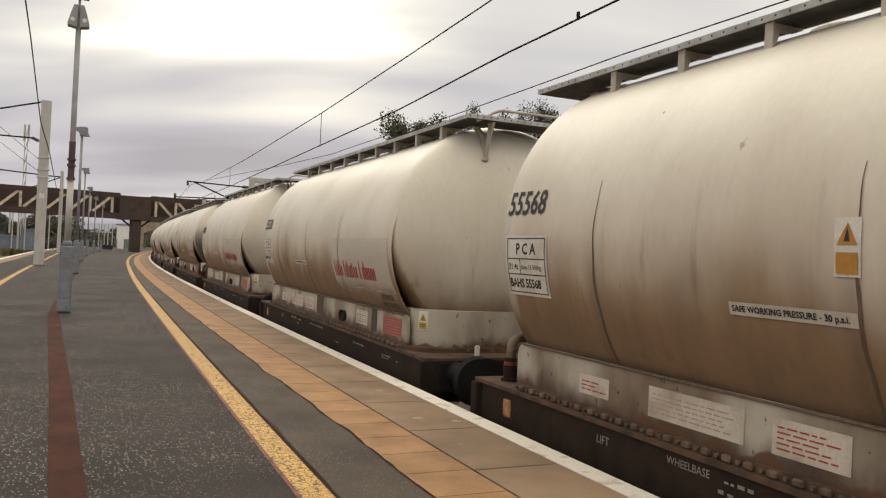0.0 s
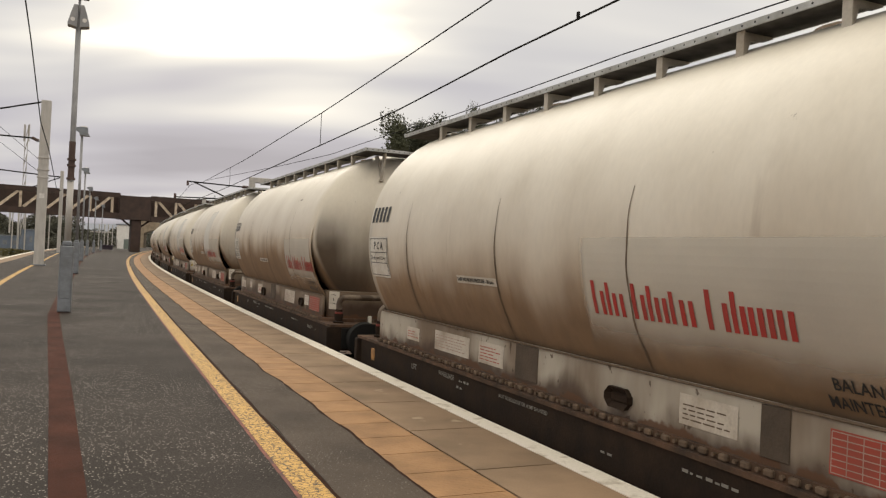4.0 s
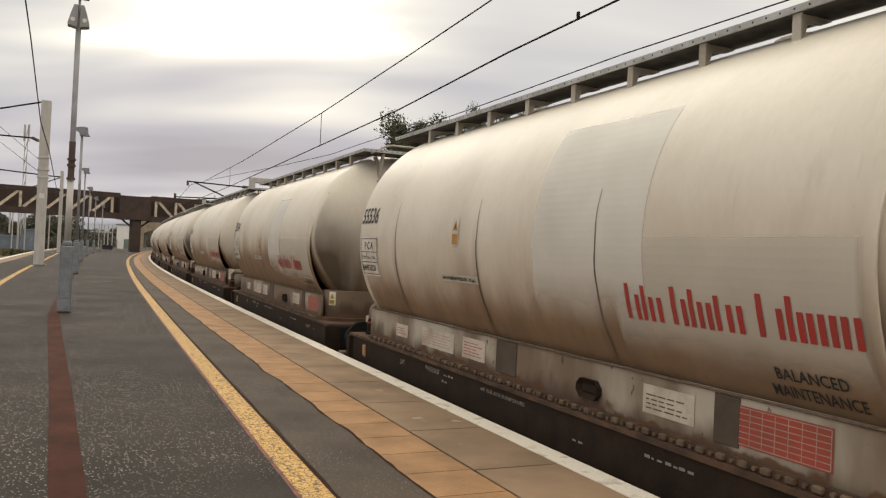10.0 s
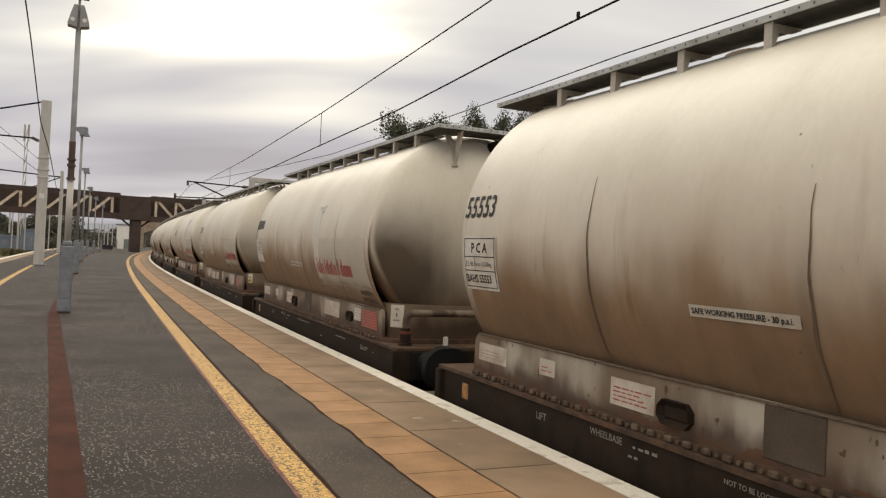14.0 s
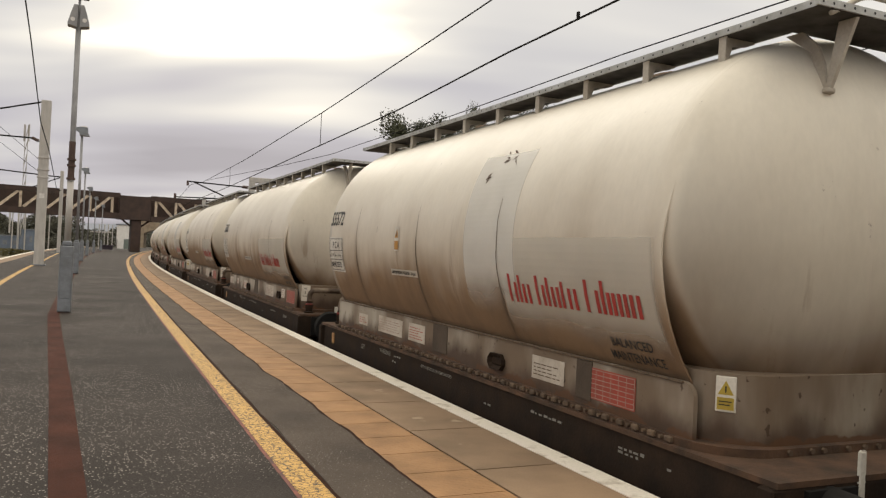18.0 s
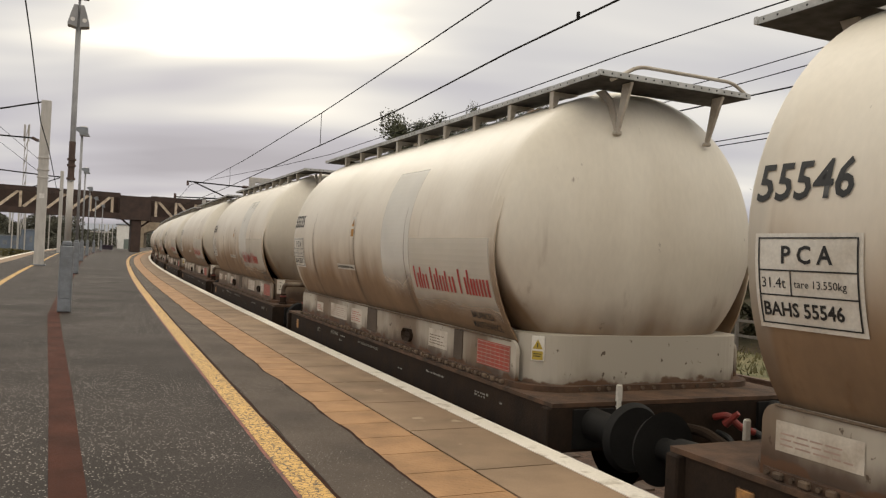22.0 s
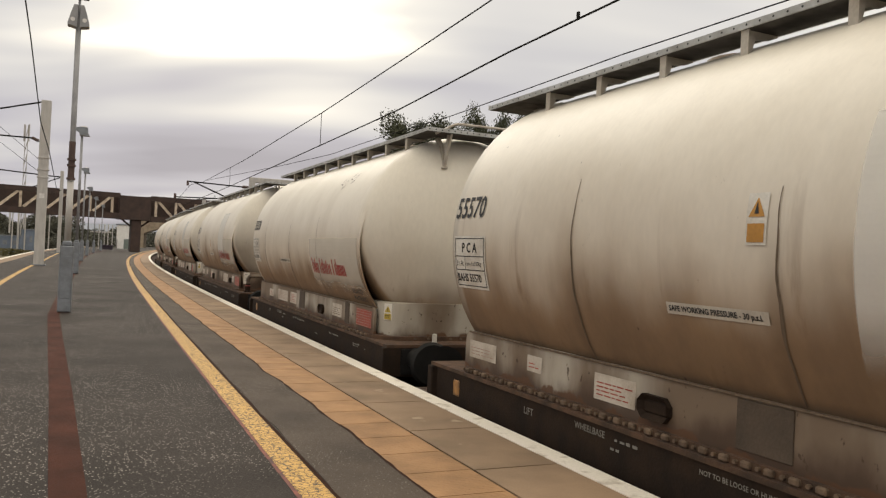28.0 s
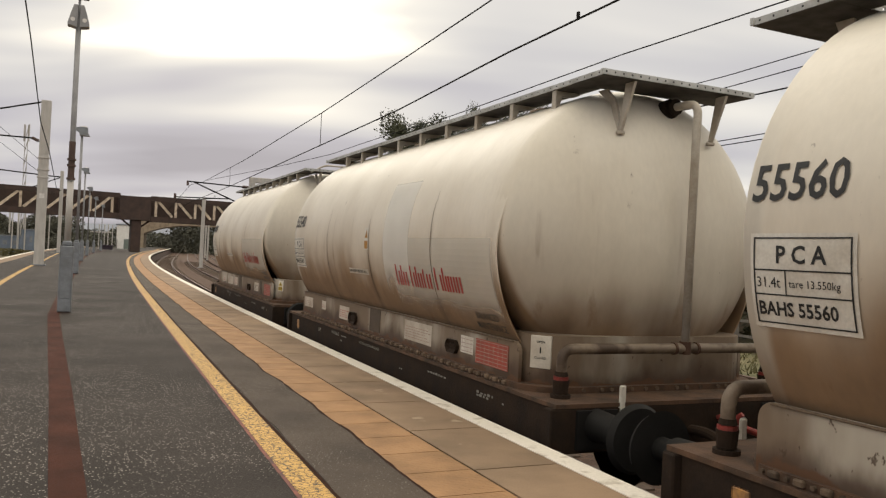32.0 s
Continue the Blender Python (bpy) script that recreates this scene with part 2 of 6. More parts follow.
def chipped(m, scale, edge, color):
    """Ragged worn spots where the ground shows through paint."""
    nt = m.node_tree
    N, L = nt.nodes.new, nt.links.new
    b = nt.nodes["Principled BSDF"]
    src = b.inputs["Base Color"].links[0].from_socket
    co, n, r, mx = N("ShaderNodeTexCoord"), N("ShaderNodeTexNoise"), N("ShaderNodeMapRange"), N("ShaderNodeMix")
    n.inputs["Scale"].default_value, n.inputs["Detail"].default_value, n.inputs["Roughness"].default_value = scale, 3.0, 0.65
    r.inputs["From Min"].default_value, r.inputs["From Max"].default_value, r.inputs["To Max"].default_value = edge, edge + 0.05, 0.9
    mx.data_type = "RGBA"
    mx.inputs["B"].default_value = (*color, 1)
    L(co.outputs["Object"], n.inputs["Vector"]); L(n.outputs["Fac"], r.inputs["Value"]); L(r.outputs[0], mx.inputs["Factor"])
    L(src, mx.inputs["A"]); L(mx.outputs["Result"], b.inputs["Base Color"])
    return m


chipped(M_coping, 2.6, 0.655, (0.37, 0.285, 0.20))
blisters(M_tactile)
M_white_line = mat("white_line_paint", (0.74, 0.69, 0.61), 0.7, color2=(0.42, 0.36, 0.28), scale=7, spread=(0.56, 0.72), bump=0.1)
M_yellow_line = chipped(flecked(mat("yellow_line_paint", (0.60, 0.355, 0.085), 0.7, color2=(0.44, 0.265, 0.07), scale=14, spread=(0.45, 0.75), bump=0.2), 26.0, 0.055, 0, (0.085, 0.05, 0.022), 0.8, True), 30.0, 0.56, (0.055, 0.034, 0.020))
M_redline = mat("old_red_paint", (0.24, 0.075, 0.05), 0.8, color2=(0.09, 0.05, 0.045), scale=9)
M_tar = mat("tar_seam", (0.040, 0.018, 0.011), 0.95, spec=0.1)
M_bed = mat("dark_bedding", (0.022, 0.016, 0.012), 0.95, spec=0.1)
M_brown_fill = mat("brown_trench_fill", (0.066, 0.0195, 0.0100), 0.95, spec=0.2, color2=(0.040, 0.0140, 0.0080), scale=3, bump=0.3, bump_scale=120)
M_brick = mat("platform_wall_brick", (0.16, 0.11, 0.09), 0.9, color2=(0.08, 0.06, 0.05), scale=4)
M_ballast = mat("ballast", (0.125, 0.066, 0.038), 0.95, color2=(0.055, 0.031, 0.020), scale=14, bump=1.0, bump_scale=22, fine=0.3)
M_earth = mat("rough_grass_earth", (0.11, 0.10, 0.05), 0.95, color2=(0.16, 0.12, 0.07), scale=0.35, bump=0.6, bump_scale=8, fine=0.25)
M_rail = mat("rail_steel", (0.13, 0.08, 0.055), 0.55, 0.4, color2=(0.075, 0.045, 0.032), scale=9)
M_sleeper = mat("rust_stained_sleeper", (0.12, 0.078, 0.052), 0.9, color2=(0.065, 0.043, 0.030), scale=6, rand=0.12)

bm = bmesh.new()
bmesh.ops.create_grid(bm, x_segments=40, y_segments=40, size=2500)
ground = part("ground", bm, M_earth)
ground.location.z = RAIL_Z - 0.55
tagged(ground, "rough earth and grass beside the railway", "ground", kind="structure")


def lamp_line(s):
    """Offset of the platform's middle, where trench and lamp posts stand."""
    return float(np.interp(s, (-60, 6, 9, 16, 32, 50, 67, 82, 130), (-3.4, -4.10, -4.22, -4.55, -4.72, -5.14, -5.75, -6.28, -7.6)))


def far_edge(s):
    return float(np.interp(s, (-200, 0, 49, 65, 77, 110, 160, 300), (-7.2, -7.6, -9.03, -9.88, -10.64, -12.6, -14.6, -15.0)))


# platform body under the surface
bm = strip(bmesh.new(), -200, 300, far_edge, EDGE - 0.05, RAIL_Z - 0.5, -0.10, 4.0)
tagged(part("platform_wall", bm, M_brick), "brick platform walls below the coping", "platform", kind="structure")
def wavy(s):
    """The asphalt's hand-laid edge over the tiles."""
    return EDGE - 1.165 + 0.030 * noise.noise(Vector((s * 1.6, 0.3, 0))) + 0.018 * noise.noise(Vector((s * 5.0, 4.3, 0)))


bm = strip(bmesh.new(), -200, -4, lambda s: far_edge(s) + 0.80, EDGE - 1.16, -0.10, 0.004, 3.0)
strip(bm, -4, 40, lambda s: far_edge(s) + 0.80, wavy, -0.10, 0.004, 0.12)
strip(bm, 40, 300, lambda s: far_edge(s) + 0.80, EDGE - 1.16, -0.10, 0.004, 3.0)
tagged(part("pavement", bm, M_asphalt), "dark grey asphalt platform surface with pale specks", "platform", kind="structure")
bm = strip(bmesh.new(), -60, 110, lambda s: lamp_line(s) - 0.085, lambda s: lamp_line(s) + 0.085, -0.02, 0.008, 1.0)
tagged(part("trench_fill", bm, M_brown_fill), "red-brown filled cable trench in the platform", "trench", kind="structure")
bm = strip(bmesh.new(), -4, 40, lambda s: wavy(s) - 0.006, lambda s: wavy(s) + 0.012 + 0.014 * noise.noise(Vector((s * 7.0, 1.0, 2.0))), -0.02, 0.0055, 0.12)
tagged(part("tar_seam", bm, M_tar), "dark tar seam between asphalt and tiles", "seam", kind="structure")


def yellow_off(s):
    return float(np.interp(s, (5, 10, 20, 41), (-3.04, -3.0, -2.925, -2.79)))


bm = strip(bmesh.new(), -30, 90, lambda s: yellow_off(s) - 0.022, lambda s: yellow_off(s) + 0.01, -0.02, 0.006, 1.0)
tagged(part("red_line", bm, M_redline), "trace of an old red line beside the yellow one", "line", kind="structure")
bm = strip(bmesh.new(), -30, 90, lambda s: yellow_off(s) + 0.15, lambda s: yellow_off(s) + 0.185, -0.02, 0.006, 1.0)
tagged(part("tar_line", bm, M_tar), "dark tar streak beside the yellow line", "line", kind="structure")
M_worn = flecked(mat("worn_asphalt", (0.074, 0.053, 0.037), 0.85, color2=(0.047, 0.034, 0.025), scale=1.4, bump=0.4, bump_scale=150, fine=0.3), 58.0, 0.25, 0.66, (0.40, 0.36, 0.31), 0.9)
bm = strip(bmesh.new(), -4, 40, lambda s: yellow_off(s) + 0.19 + 0.02 * noise.noise(Vector((s * 2.0, 9.1, 0))), lambda s: wavy(s) - 0.012, -0.02, 0.0075, 0.25)
strip(bm, 40, 110, lambda s: yellow_off(s) + 0.19, EDGE - 1.18, -0.02, 0.0075, 1.0)
tagged(part("pavement", bm, M_worn), "worn brownish asphalt strip between yellow line and tiles", "platform", kind="structure")
bm = strip(bmesh.new(), -60, 180, yellow_off, lambda s: yellow_off(s) + 0.158, -0.02, 0.008, 0.7)
tagged(part("yellow_line", bm, M_yellow_line), "worn yellow safety line painted on asphalt", "line", kind="structure")
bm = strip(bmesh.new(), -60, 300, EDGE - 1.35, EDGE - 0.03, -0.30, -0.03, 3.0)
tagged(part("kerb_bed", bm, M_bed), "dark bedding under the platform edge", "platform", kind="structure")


def rows_of_pieces(name, label, s0, s1, n_cut, pitch, o0, o1, gap, z0, z1, material, category):
    """Pieces along the edge: near ones single, the rest one mesh."""
    home = thing(name, label, category, kind="structure")
    s, i = s0, 0
    rest = bmesh.new()
    while s < s1:
        a, b = s + gap / 2, s + pitch - gap / 2
        if -2 < s < n_cut:
            bm = bmesh.new()
            strip(bm, a, b, o0, o1, z0, z1, 5.0)
            part(name.split("_")[0] + "_slab" if "coping" in name else "tile", bm, material, home)
        else:
            strip(rest, a, b, o0, o1, z0, z1, 5.0)
        s += pitch
        i += 1
    tagged(part("far_pieces", rest, material, home), kind="stuff")
    return home


# ---- tracks ----
def build_track(off, s0, s1, name, sleepers):
    t = thing("railway_track", name, "track", kind="structure")
    bm = strip(bmesh.new(), s0, s1, off - 1.75, off + 1.75, RAIL_Z - 0.6, RAIL_Z - 0.16, 4.0, at=track_at)
    part("ballast_bed", bm, M_ballast, t)
    for side in (-0.7525, 0.7525):
        bm = bmesh.new()
        strip(bm, s0, s1, off + side - 0.035, off + side + 0.035, RAIL_Z - 0.04, RAIL_Z, 3.0, at=track_at)
        strip(bm, s0, s1, off + side - 0.010, off + side + 0.010, RAIL_Z - 0.13, RAIL_Z - 0.04, 3.0, at=track_at)
        strip(bm, s0, s1, off + side - 0.07, off + side + 0.07, RAIL_Z - 0.15, RAIL_Z - 0.13, 3.0, at=track_at)
        part("rail", bm, M_rail, t)
    bm = bmesh.new()
    s = sleepers[0]
    while s < sleepers[1]:
        strip(bm, s - 0.13, s + 0.13, off - 1.25, off + 1.25, RAIL_Z - 0.3, RAIL_Z - 0.14, 5, at=track_at)
        s += 0.68
    tagged(part("sleepers", bm, M_sleeper, t), kind="stuff")


build_track(0.0, -230, 360, "running line beside the platform, rusty ballast", (-20, 160))
build_track(3.45, -60, 200, "second line beyond the train, brown ballast", (-10, 110))
build_track(7.4, -60, 200, "third line with rusty rails", (-10, 90))


def far_track():
    t = thing("railway_track", "line at the far side of the island platform", "track", kind="structure")
    bm = strip(bmesh.new(), -100, 240, lambda s: far_edge(s) - 3.6, lambda s: far_edge(s) - 0.2, RAIL_Z - 0.6, RAIL_Z - 0.16, 4.0)
    part("ballast_bed", bm, M_ballast, t)
    for d in (-0.75, -2.25):
        bm = strip(bmesh.new(), -100, 240, lambda s: far_edge(s) + d - 0.035, lambda s: far_edge(s) + d + 0.035, RAIL_Z - 0.16, RAIL_Z, 4.0)
        part("rail", bm, M_rail, t)


far_track()

# ---- the wagons ----
PITCH = 9.115
TZ, TR = 1.385, 1.335            # tank axis height and radius
DECK = 0.25
HALF = 3.94                    # half the frame's length
BAR = 3.36                     # the barrel's length behind its middle
FRONT = 3.235                  # and before it
DOME = 0.25                    # depth of the dished ends


def tank_material(seams):
    m = bpy.data.materials.new("tank_paint")
    m.use_nodes = True
    nt = m.node_tree
    N, L = nt.nodes.new, nt.links.new
    b = nt.nodes["Principled BSDF"]
    co, oi, sep = N("ShaderNodeTexCoord"), N("ShaderNodeObjectInfo"), N("ShaderNodeSeparateXYZ")
    off = N("ShaderNodeVectorMath"); off.operation = "SCALE"; off.inputs[0].default_value = (0, 37, 11)
    L(oi.outputs["Random"], off.inputs["Scale"])
    ad = N("ShaderNodeVectorMath"); ad.operation = "ADD"
    L(co.outputs["Object"], ad.inputs[0]); L(off.outputs[0], ad.inputs[1])
    L(co.outputs["Object"], sep.inputs[0])

    def noise_at(scale, stretch, detail=4.0, rough=0.55):
        mp, n = N("ShaderNodeMapping"), N("ShaderNodeTexNoise")
        mp.inputs["Scale"].default_value = stretch
        n.inputs["Scale"].default_value, n.inputs["Detail"].default_value, n.inputs["Roughness"].default_value = scale, detail, rough
        L(ad.outputs[0], mp.inputs["Vector"]); L(mp.outputs[0], n.inputs["Vector"])
        return n.outputs["Fac"]

    def math_(op, a, b_, clamp=False):
        n = N("ShaderNodeMath"); n.operation = op; n.use_clamp = clamp
        for i, v in enumerate((a, b_)):
            if isinstance(v, (int, float)):
                n.inputs[i].default_value = v
            else:
                L(v, n.inputs[i])
        return n.outputs[0]

    def mixc(fac, a, b_):
        n = N("ShaderNodeMix"); n.data_type = "RGBA"
        L(fac, n.inputs["Factor"])
        for k, v in (("A", a), ("B", b_)):
            if isinstance(v, tuple):
                n.inputs[k].default_value = (*v, 1)
            else:
                L(v, n.inputs[k])
        return n.outputs["Result"]

    def ramp(v, a, b_):
        n = N("ShaderNodeMapRange"); n.interpolation_type = "SMOOTHSTEP"
        n.inputs["From Min"].default_value, n.inputs["From Max"].default_value = a, b_
        L(v, n.inputs["Value"])
        return n.outputs[0]

    broad = noise_at(0.9, (1, 1, 1), 3.0)
    streak = noise_at(0.7, (3.0, 3.0, 0.30), 3.0, 0.5)
    fine = noise_at(26.0, (1, 1, 0.4), 3.0)
    col = mixc(ramp(broad, 0.35, 0.7), (0.735, 0.685, 0.595), (0.645, 0.592, 0.502))
    col = mixc(math_("MULTIPLY", ramp(streak, 0.50, 0.80), 0.20), col, (0.43, 0.385, 0.31))
    # brake dust thrown up from the track: a ragged brown band along the belly
    own = N("ShaderNodeSeparateColor")       # each wagon's own state: dirt on the ends, along the belly, on the skirt
    L(oi.outputs["Color"], own.inputs[0])
    level = math_("ADD", math_("ADD", 1.20, math_("MULTIPLY", math_("SUBTRACT", streak, 0.5), 0.45)),
                  math_("ADD", math_("MULTIPLY", math_("SUBTRACT", broad, 0.5), 0.5), math_("MULTIPLY", math_("SUBTRACT", own.outputs[1], 0.5), 0.45)))
    level = math_("SUBTRACT", level, math_("MULTIPLY", ramp(math_("ABSOLUTE", sep.outputs["Y"], 0), FRONT - 0.02, FRONT + 0.06), 0.30))   # less on the ends
    under = math_("SUBTRACT", level, sep.outputs["Z"])
    dust = ramp(under, -0.24, 0.34)
    mottle = noise_at(2.6, (1.2, 1.2, 0.55), 5.0, 0.6)
    col = mixc(math_("MULTIPLY", dust, 0.95), col, mixc(ramp(mottle, 0.36, 0.66), (0.120, 0.058, 0.026), (0.225, 0.128, 0.062)))
    thick = math_("MULTIPLY", ramp(math_("ADD", under, math_("MULTIPLY", math_("SUBTRACT", mottle, 0.5), 0.35)), 0.08, 0.62), 0.42)
    col = mixc(thick, col, (0.060, 0.032, 0.016))
    haze = ramp(under, -1.1, 0.1)
    col = mixc(math_("MULTIPLY", haze, math_("SUBTRACT", 0.30, math_("MULTIPLY", ramp(math_("ABSOLUTE", sep.outputs["Y"], 0), FRONT - 0.02, FRONT + 0.06), 0.18))), col, (0.40, 0.275, 0.16))
    # rust bleeding from the seams
    for y0 in (*seams, -FRONT + 0.05):
        near = math_("DIVIDE", math_("ABSOLUTE", math_("SUBTRACT", math_("ADD", sep.outputs["Y"], math_("MULTIPLY", math_("SUBTRACT", streak, 0.5), 0.12)), y0 + 0.03), 0), 0.10)
        fall = math_("MULTIPLY", math_("SUBTRACT", 1.0, ramp(near, 0.0, 1.0)), math_("SUBTRACT", 1.0, ramp(sep.outputs["Z"], 0.7, 1.75)))
        col = mixc(math_("MULTIPLY", fall, 0.55), col, (0.15, 0.095, 0.055))
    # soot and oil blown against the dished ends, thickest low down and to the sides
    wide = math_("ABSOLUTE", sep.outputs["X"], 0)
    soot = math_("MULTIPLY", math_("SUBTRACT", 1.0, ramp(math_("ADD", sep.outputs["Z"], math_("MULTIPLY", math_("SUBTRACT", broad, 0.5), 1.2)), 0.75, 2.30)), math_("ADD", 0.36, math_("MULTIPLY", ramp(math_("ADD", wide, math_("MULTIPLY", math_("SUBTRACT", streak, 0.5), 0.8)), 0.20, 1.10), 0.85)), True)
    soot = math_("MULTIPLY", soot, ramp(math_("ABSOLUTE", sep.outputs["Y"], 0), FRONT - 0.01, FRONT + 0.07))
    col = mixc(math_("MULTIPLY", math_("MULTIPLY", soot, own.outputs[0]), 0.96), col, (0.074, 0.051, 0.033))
    # dark scuffs, chips and runs of rust
    chips = noise_at(7.0, (1, 1, 0.6), 6.0, 0.7)
    col = mixc(math_("MULTIPLY", ramp(chips, 0.67, 0.74), 0.60), col, (0.13, 0.085, 0.06))
    vo, mp = N("ShaderNodeTexVoronoi"), N("ShaderNodeMapping")
    mp.inputs["Scale"].default_value = (1, 1, 0.75)
    vo.inputs["Scale"].default_value = 6.5
    L(ad.outputs[0], mp.inputs["Vector"]); L(mp.outputs[0], vo.inputs["Vector"])
    sp = N("ShaderNodeSeparateColor"); L(vo.outputs["Color"], sp.inputs[0])
    spot = math_("MULTIPLY", math_("SUBTRACT", 1.0, ramp(math_("ADD", vo.outputs["Distance"], math_("MULTIPLY", math_("SUBTRACT", chips, 0.5), 0.25)), 0.02, 0.07)), math_("GREATER_THAN", math_("ADD", sp.outputs[0], math_("MULTIPLY", math_("SUBTRACT", broad, 0.5), 0.5)), 0.93))
    col = mixc(math_("MULTIPLY", spot, 0.8), col, (0.055, 0.03, 0.018))
    runs = noise_at(2.4, (2.2, 2.2, 0.16), 5.0, 0.6)
    col = mixc(math_("MULTIPLY", math_("MULTIPLY", ramp(runs, 0.58, 0.74), 0.55), math_("SUBTRACT", 1.0, ramp(sep.outputs["Z"], 0.9, 2.1))), col, (0.17, 0.095, 0.045))
    sc = N("ShaderNodeMapRange")
    sc.inputs["To Min"].default_value, sc.inputs["To Max"].default_value = 0.93, 1.07
    L(fine, sc.inputs["Value"])
    vm = N("ShaderNodeVectorMath"); vm.operation = "SCALE"
    L(col, vm.inputs[0]); L(sc.outputs[0], vm.inputs["Scale"])
    L(vm.outputs[0], b.inputs["Base Color"])
    rg = N("ShaderNodeMapRange")
    rg.inputs["To Min"].default_value, rg.inputs["To Max"].default_value = 0.42, 0.85
    L(dust, rg.inputs["Value"]); L(rg.outputs[0], b.inputs["Roughness"])
    bp = N("ShaderNodeBump")
    bp.inputs["Strength"].default_value, bp.inputs["Distance"].default_value = 0.25, 0.03
    L(broad, bp.inputs["Height"]); L(bp.outputs[0], b.inputs["Normal"])
    return m


SEAMS = {0: (2.20, 0.34, -1.31), 1: (1.52, -0.17, -1.95)}
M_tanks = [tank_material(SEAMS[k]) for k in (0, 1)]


def skirt_material():
    """Pale paint, ragged brown dirt from the foot up, rust blots."""
    m = bpy.data.materials.new("skirt_paint")
    m.use_nodes = True
    nt = m.node_tree
    N, L = nt.nodes.new, nt.links.new
    b = nt.nodes["Principled BSDF"]
    b.inputs["Roughness"].default_value = 0.72
    co, oi, sep = N("ShaderNodeTexCoord"), N("ShaderNodeObjectInfo"), N("ShaderNodeSeparateXYZ")
    off, ad = N("ShaderNodeVectorMath"), N("ShaderNodeVectorMath")
    off.operation, ad.operation = "SCALE", "ADD"
    off.inputs[0].default_value = (5, 31, 0)
    L(oi.outputs["Random"], off.inputs["Scale"]); L(co.outputs["Object"], ad.inputs[0]); L(off.outputs[0], ad.inputs[1])
    L(co.outputs["Object"], sep.inputs[0])
    src = (0.44, 0.40, 0.335, 1)
    state = N("ShaderNodeSeparateColor")
    L(oi.outputs["Color"], state.inputs[0])
    for scale, st, lo, hi, amount, c, foot in ((0.8, (1.6, 1.6, 0.5), 0.40, 0.64, 0.88, (0.135, 0.086, 0.050, 1), 0), (17.0, (1, 1, 0.7), 0.655, 0.70, 0.85, (0.06, 0.035, 0.02, 1), 0), (1.5, (2, 2, 1.1), 0.30, 0.72, 0.92, (0.060, 0.033, 0.019, 1), 1), (5.0, (1, 1, 1), 0.50, 0.60, 0.9, (0.105, 0.048, 0.021, 1), 2)):
        mp, n, r, mx = N("ShaderNodeMapping"), N("ShaderNodeTexNoise"), N("ShaderNodeMapRange"), N("ShaderNodeMix")
        mp.inputs["Scale"].default_value = st
        n.inputs["Scale"].default_value, n.inputs["Detail"].default_value = scale, 5.0
        L(ad.outputs[0], mp.inputs["Vector"]); L(mp.outputs[0], n.inputs["Vector"])
        r.interpolation_type = "SMOOTHSTEP"
        r.inputs["From Min"].default_value, r.inputs["From Max"].default_value, r.inputs["To Max"].default_value = lo, hi, amount
        v = n.outputs["Fac"]
        if scale < 1:
            more = N("ShaderNodeMath"); more.operation = "MULTIPLY_ADD"
            more.inputs[1].default_value, more.inputs[2].default_value = 0.50, -0.22
            su = N("ShaderNodeMath"); su.operation = "ADD"
            L(state.outputs[2], more.inputs[0]); L(v, su.inputs[0]); L(more.outputs[0], su.inputs[1]); v = su.outputs[0]
        if foot:
            w = N("ShaderNodeMapRange")
            w.inputs["From Min"].default_value, w.inputs["From Max"].default_value = (0.29, 0.60) if foot == 1 else (0.27, 0.41)
            w.inputs["To Min"].default_value, w.inputs["To Max"].default_value = (0.34, -0.34) if foot == 1 else (0.22, -0.32)
            L(sep.outputs["Z"], w.inputs["Value"])
            own = N("ShaderNodeMath"); own.operation = "MULTIPLY_ADD"
            own.inputs[1].default_value, own.inputs[2].default_value = (0.55, -0.42) if foot == 1 else (0.10, -0.05)
            L(state.outputs[2], own.inputs[0])
            su = N("ShaderNodeMath"); su.operation = "ADD"
            L(v, su.inputs[0]); L(w.outputs[0], su.inputs[1])
            s2 = N("ShaderNodeMath"); s2.operation = "ADD"
            L(su.outputs[0], s2.inputs[0]); L(own.outputs[0], s2.inputs[1]); v = s2.outputs[0]
        L(v, r.inputs["Value"])
        mx.data_type = "RGBA"
        L(r.outputs[0], mx.inputs["Factor"])
        if isinstance(src, tuple):
            mx.inputs["A"].default_value = src
        else:
            L(src, mx.inputs["A"])
        mx.inputs["B"].default_value = c
        src = mx.outputs["Result"]
    L(src, b.inputs["Base Color"])
    return m


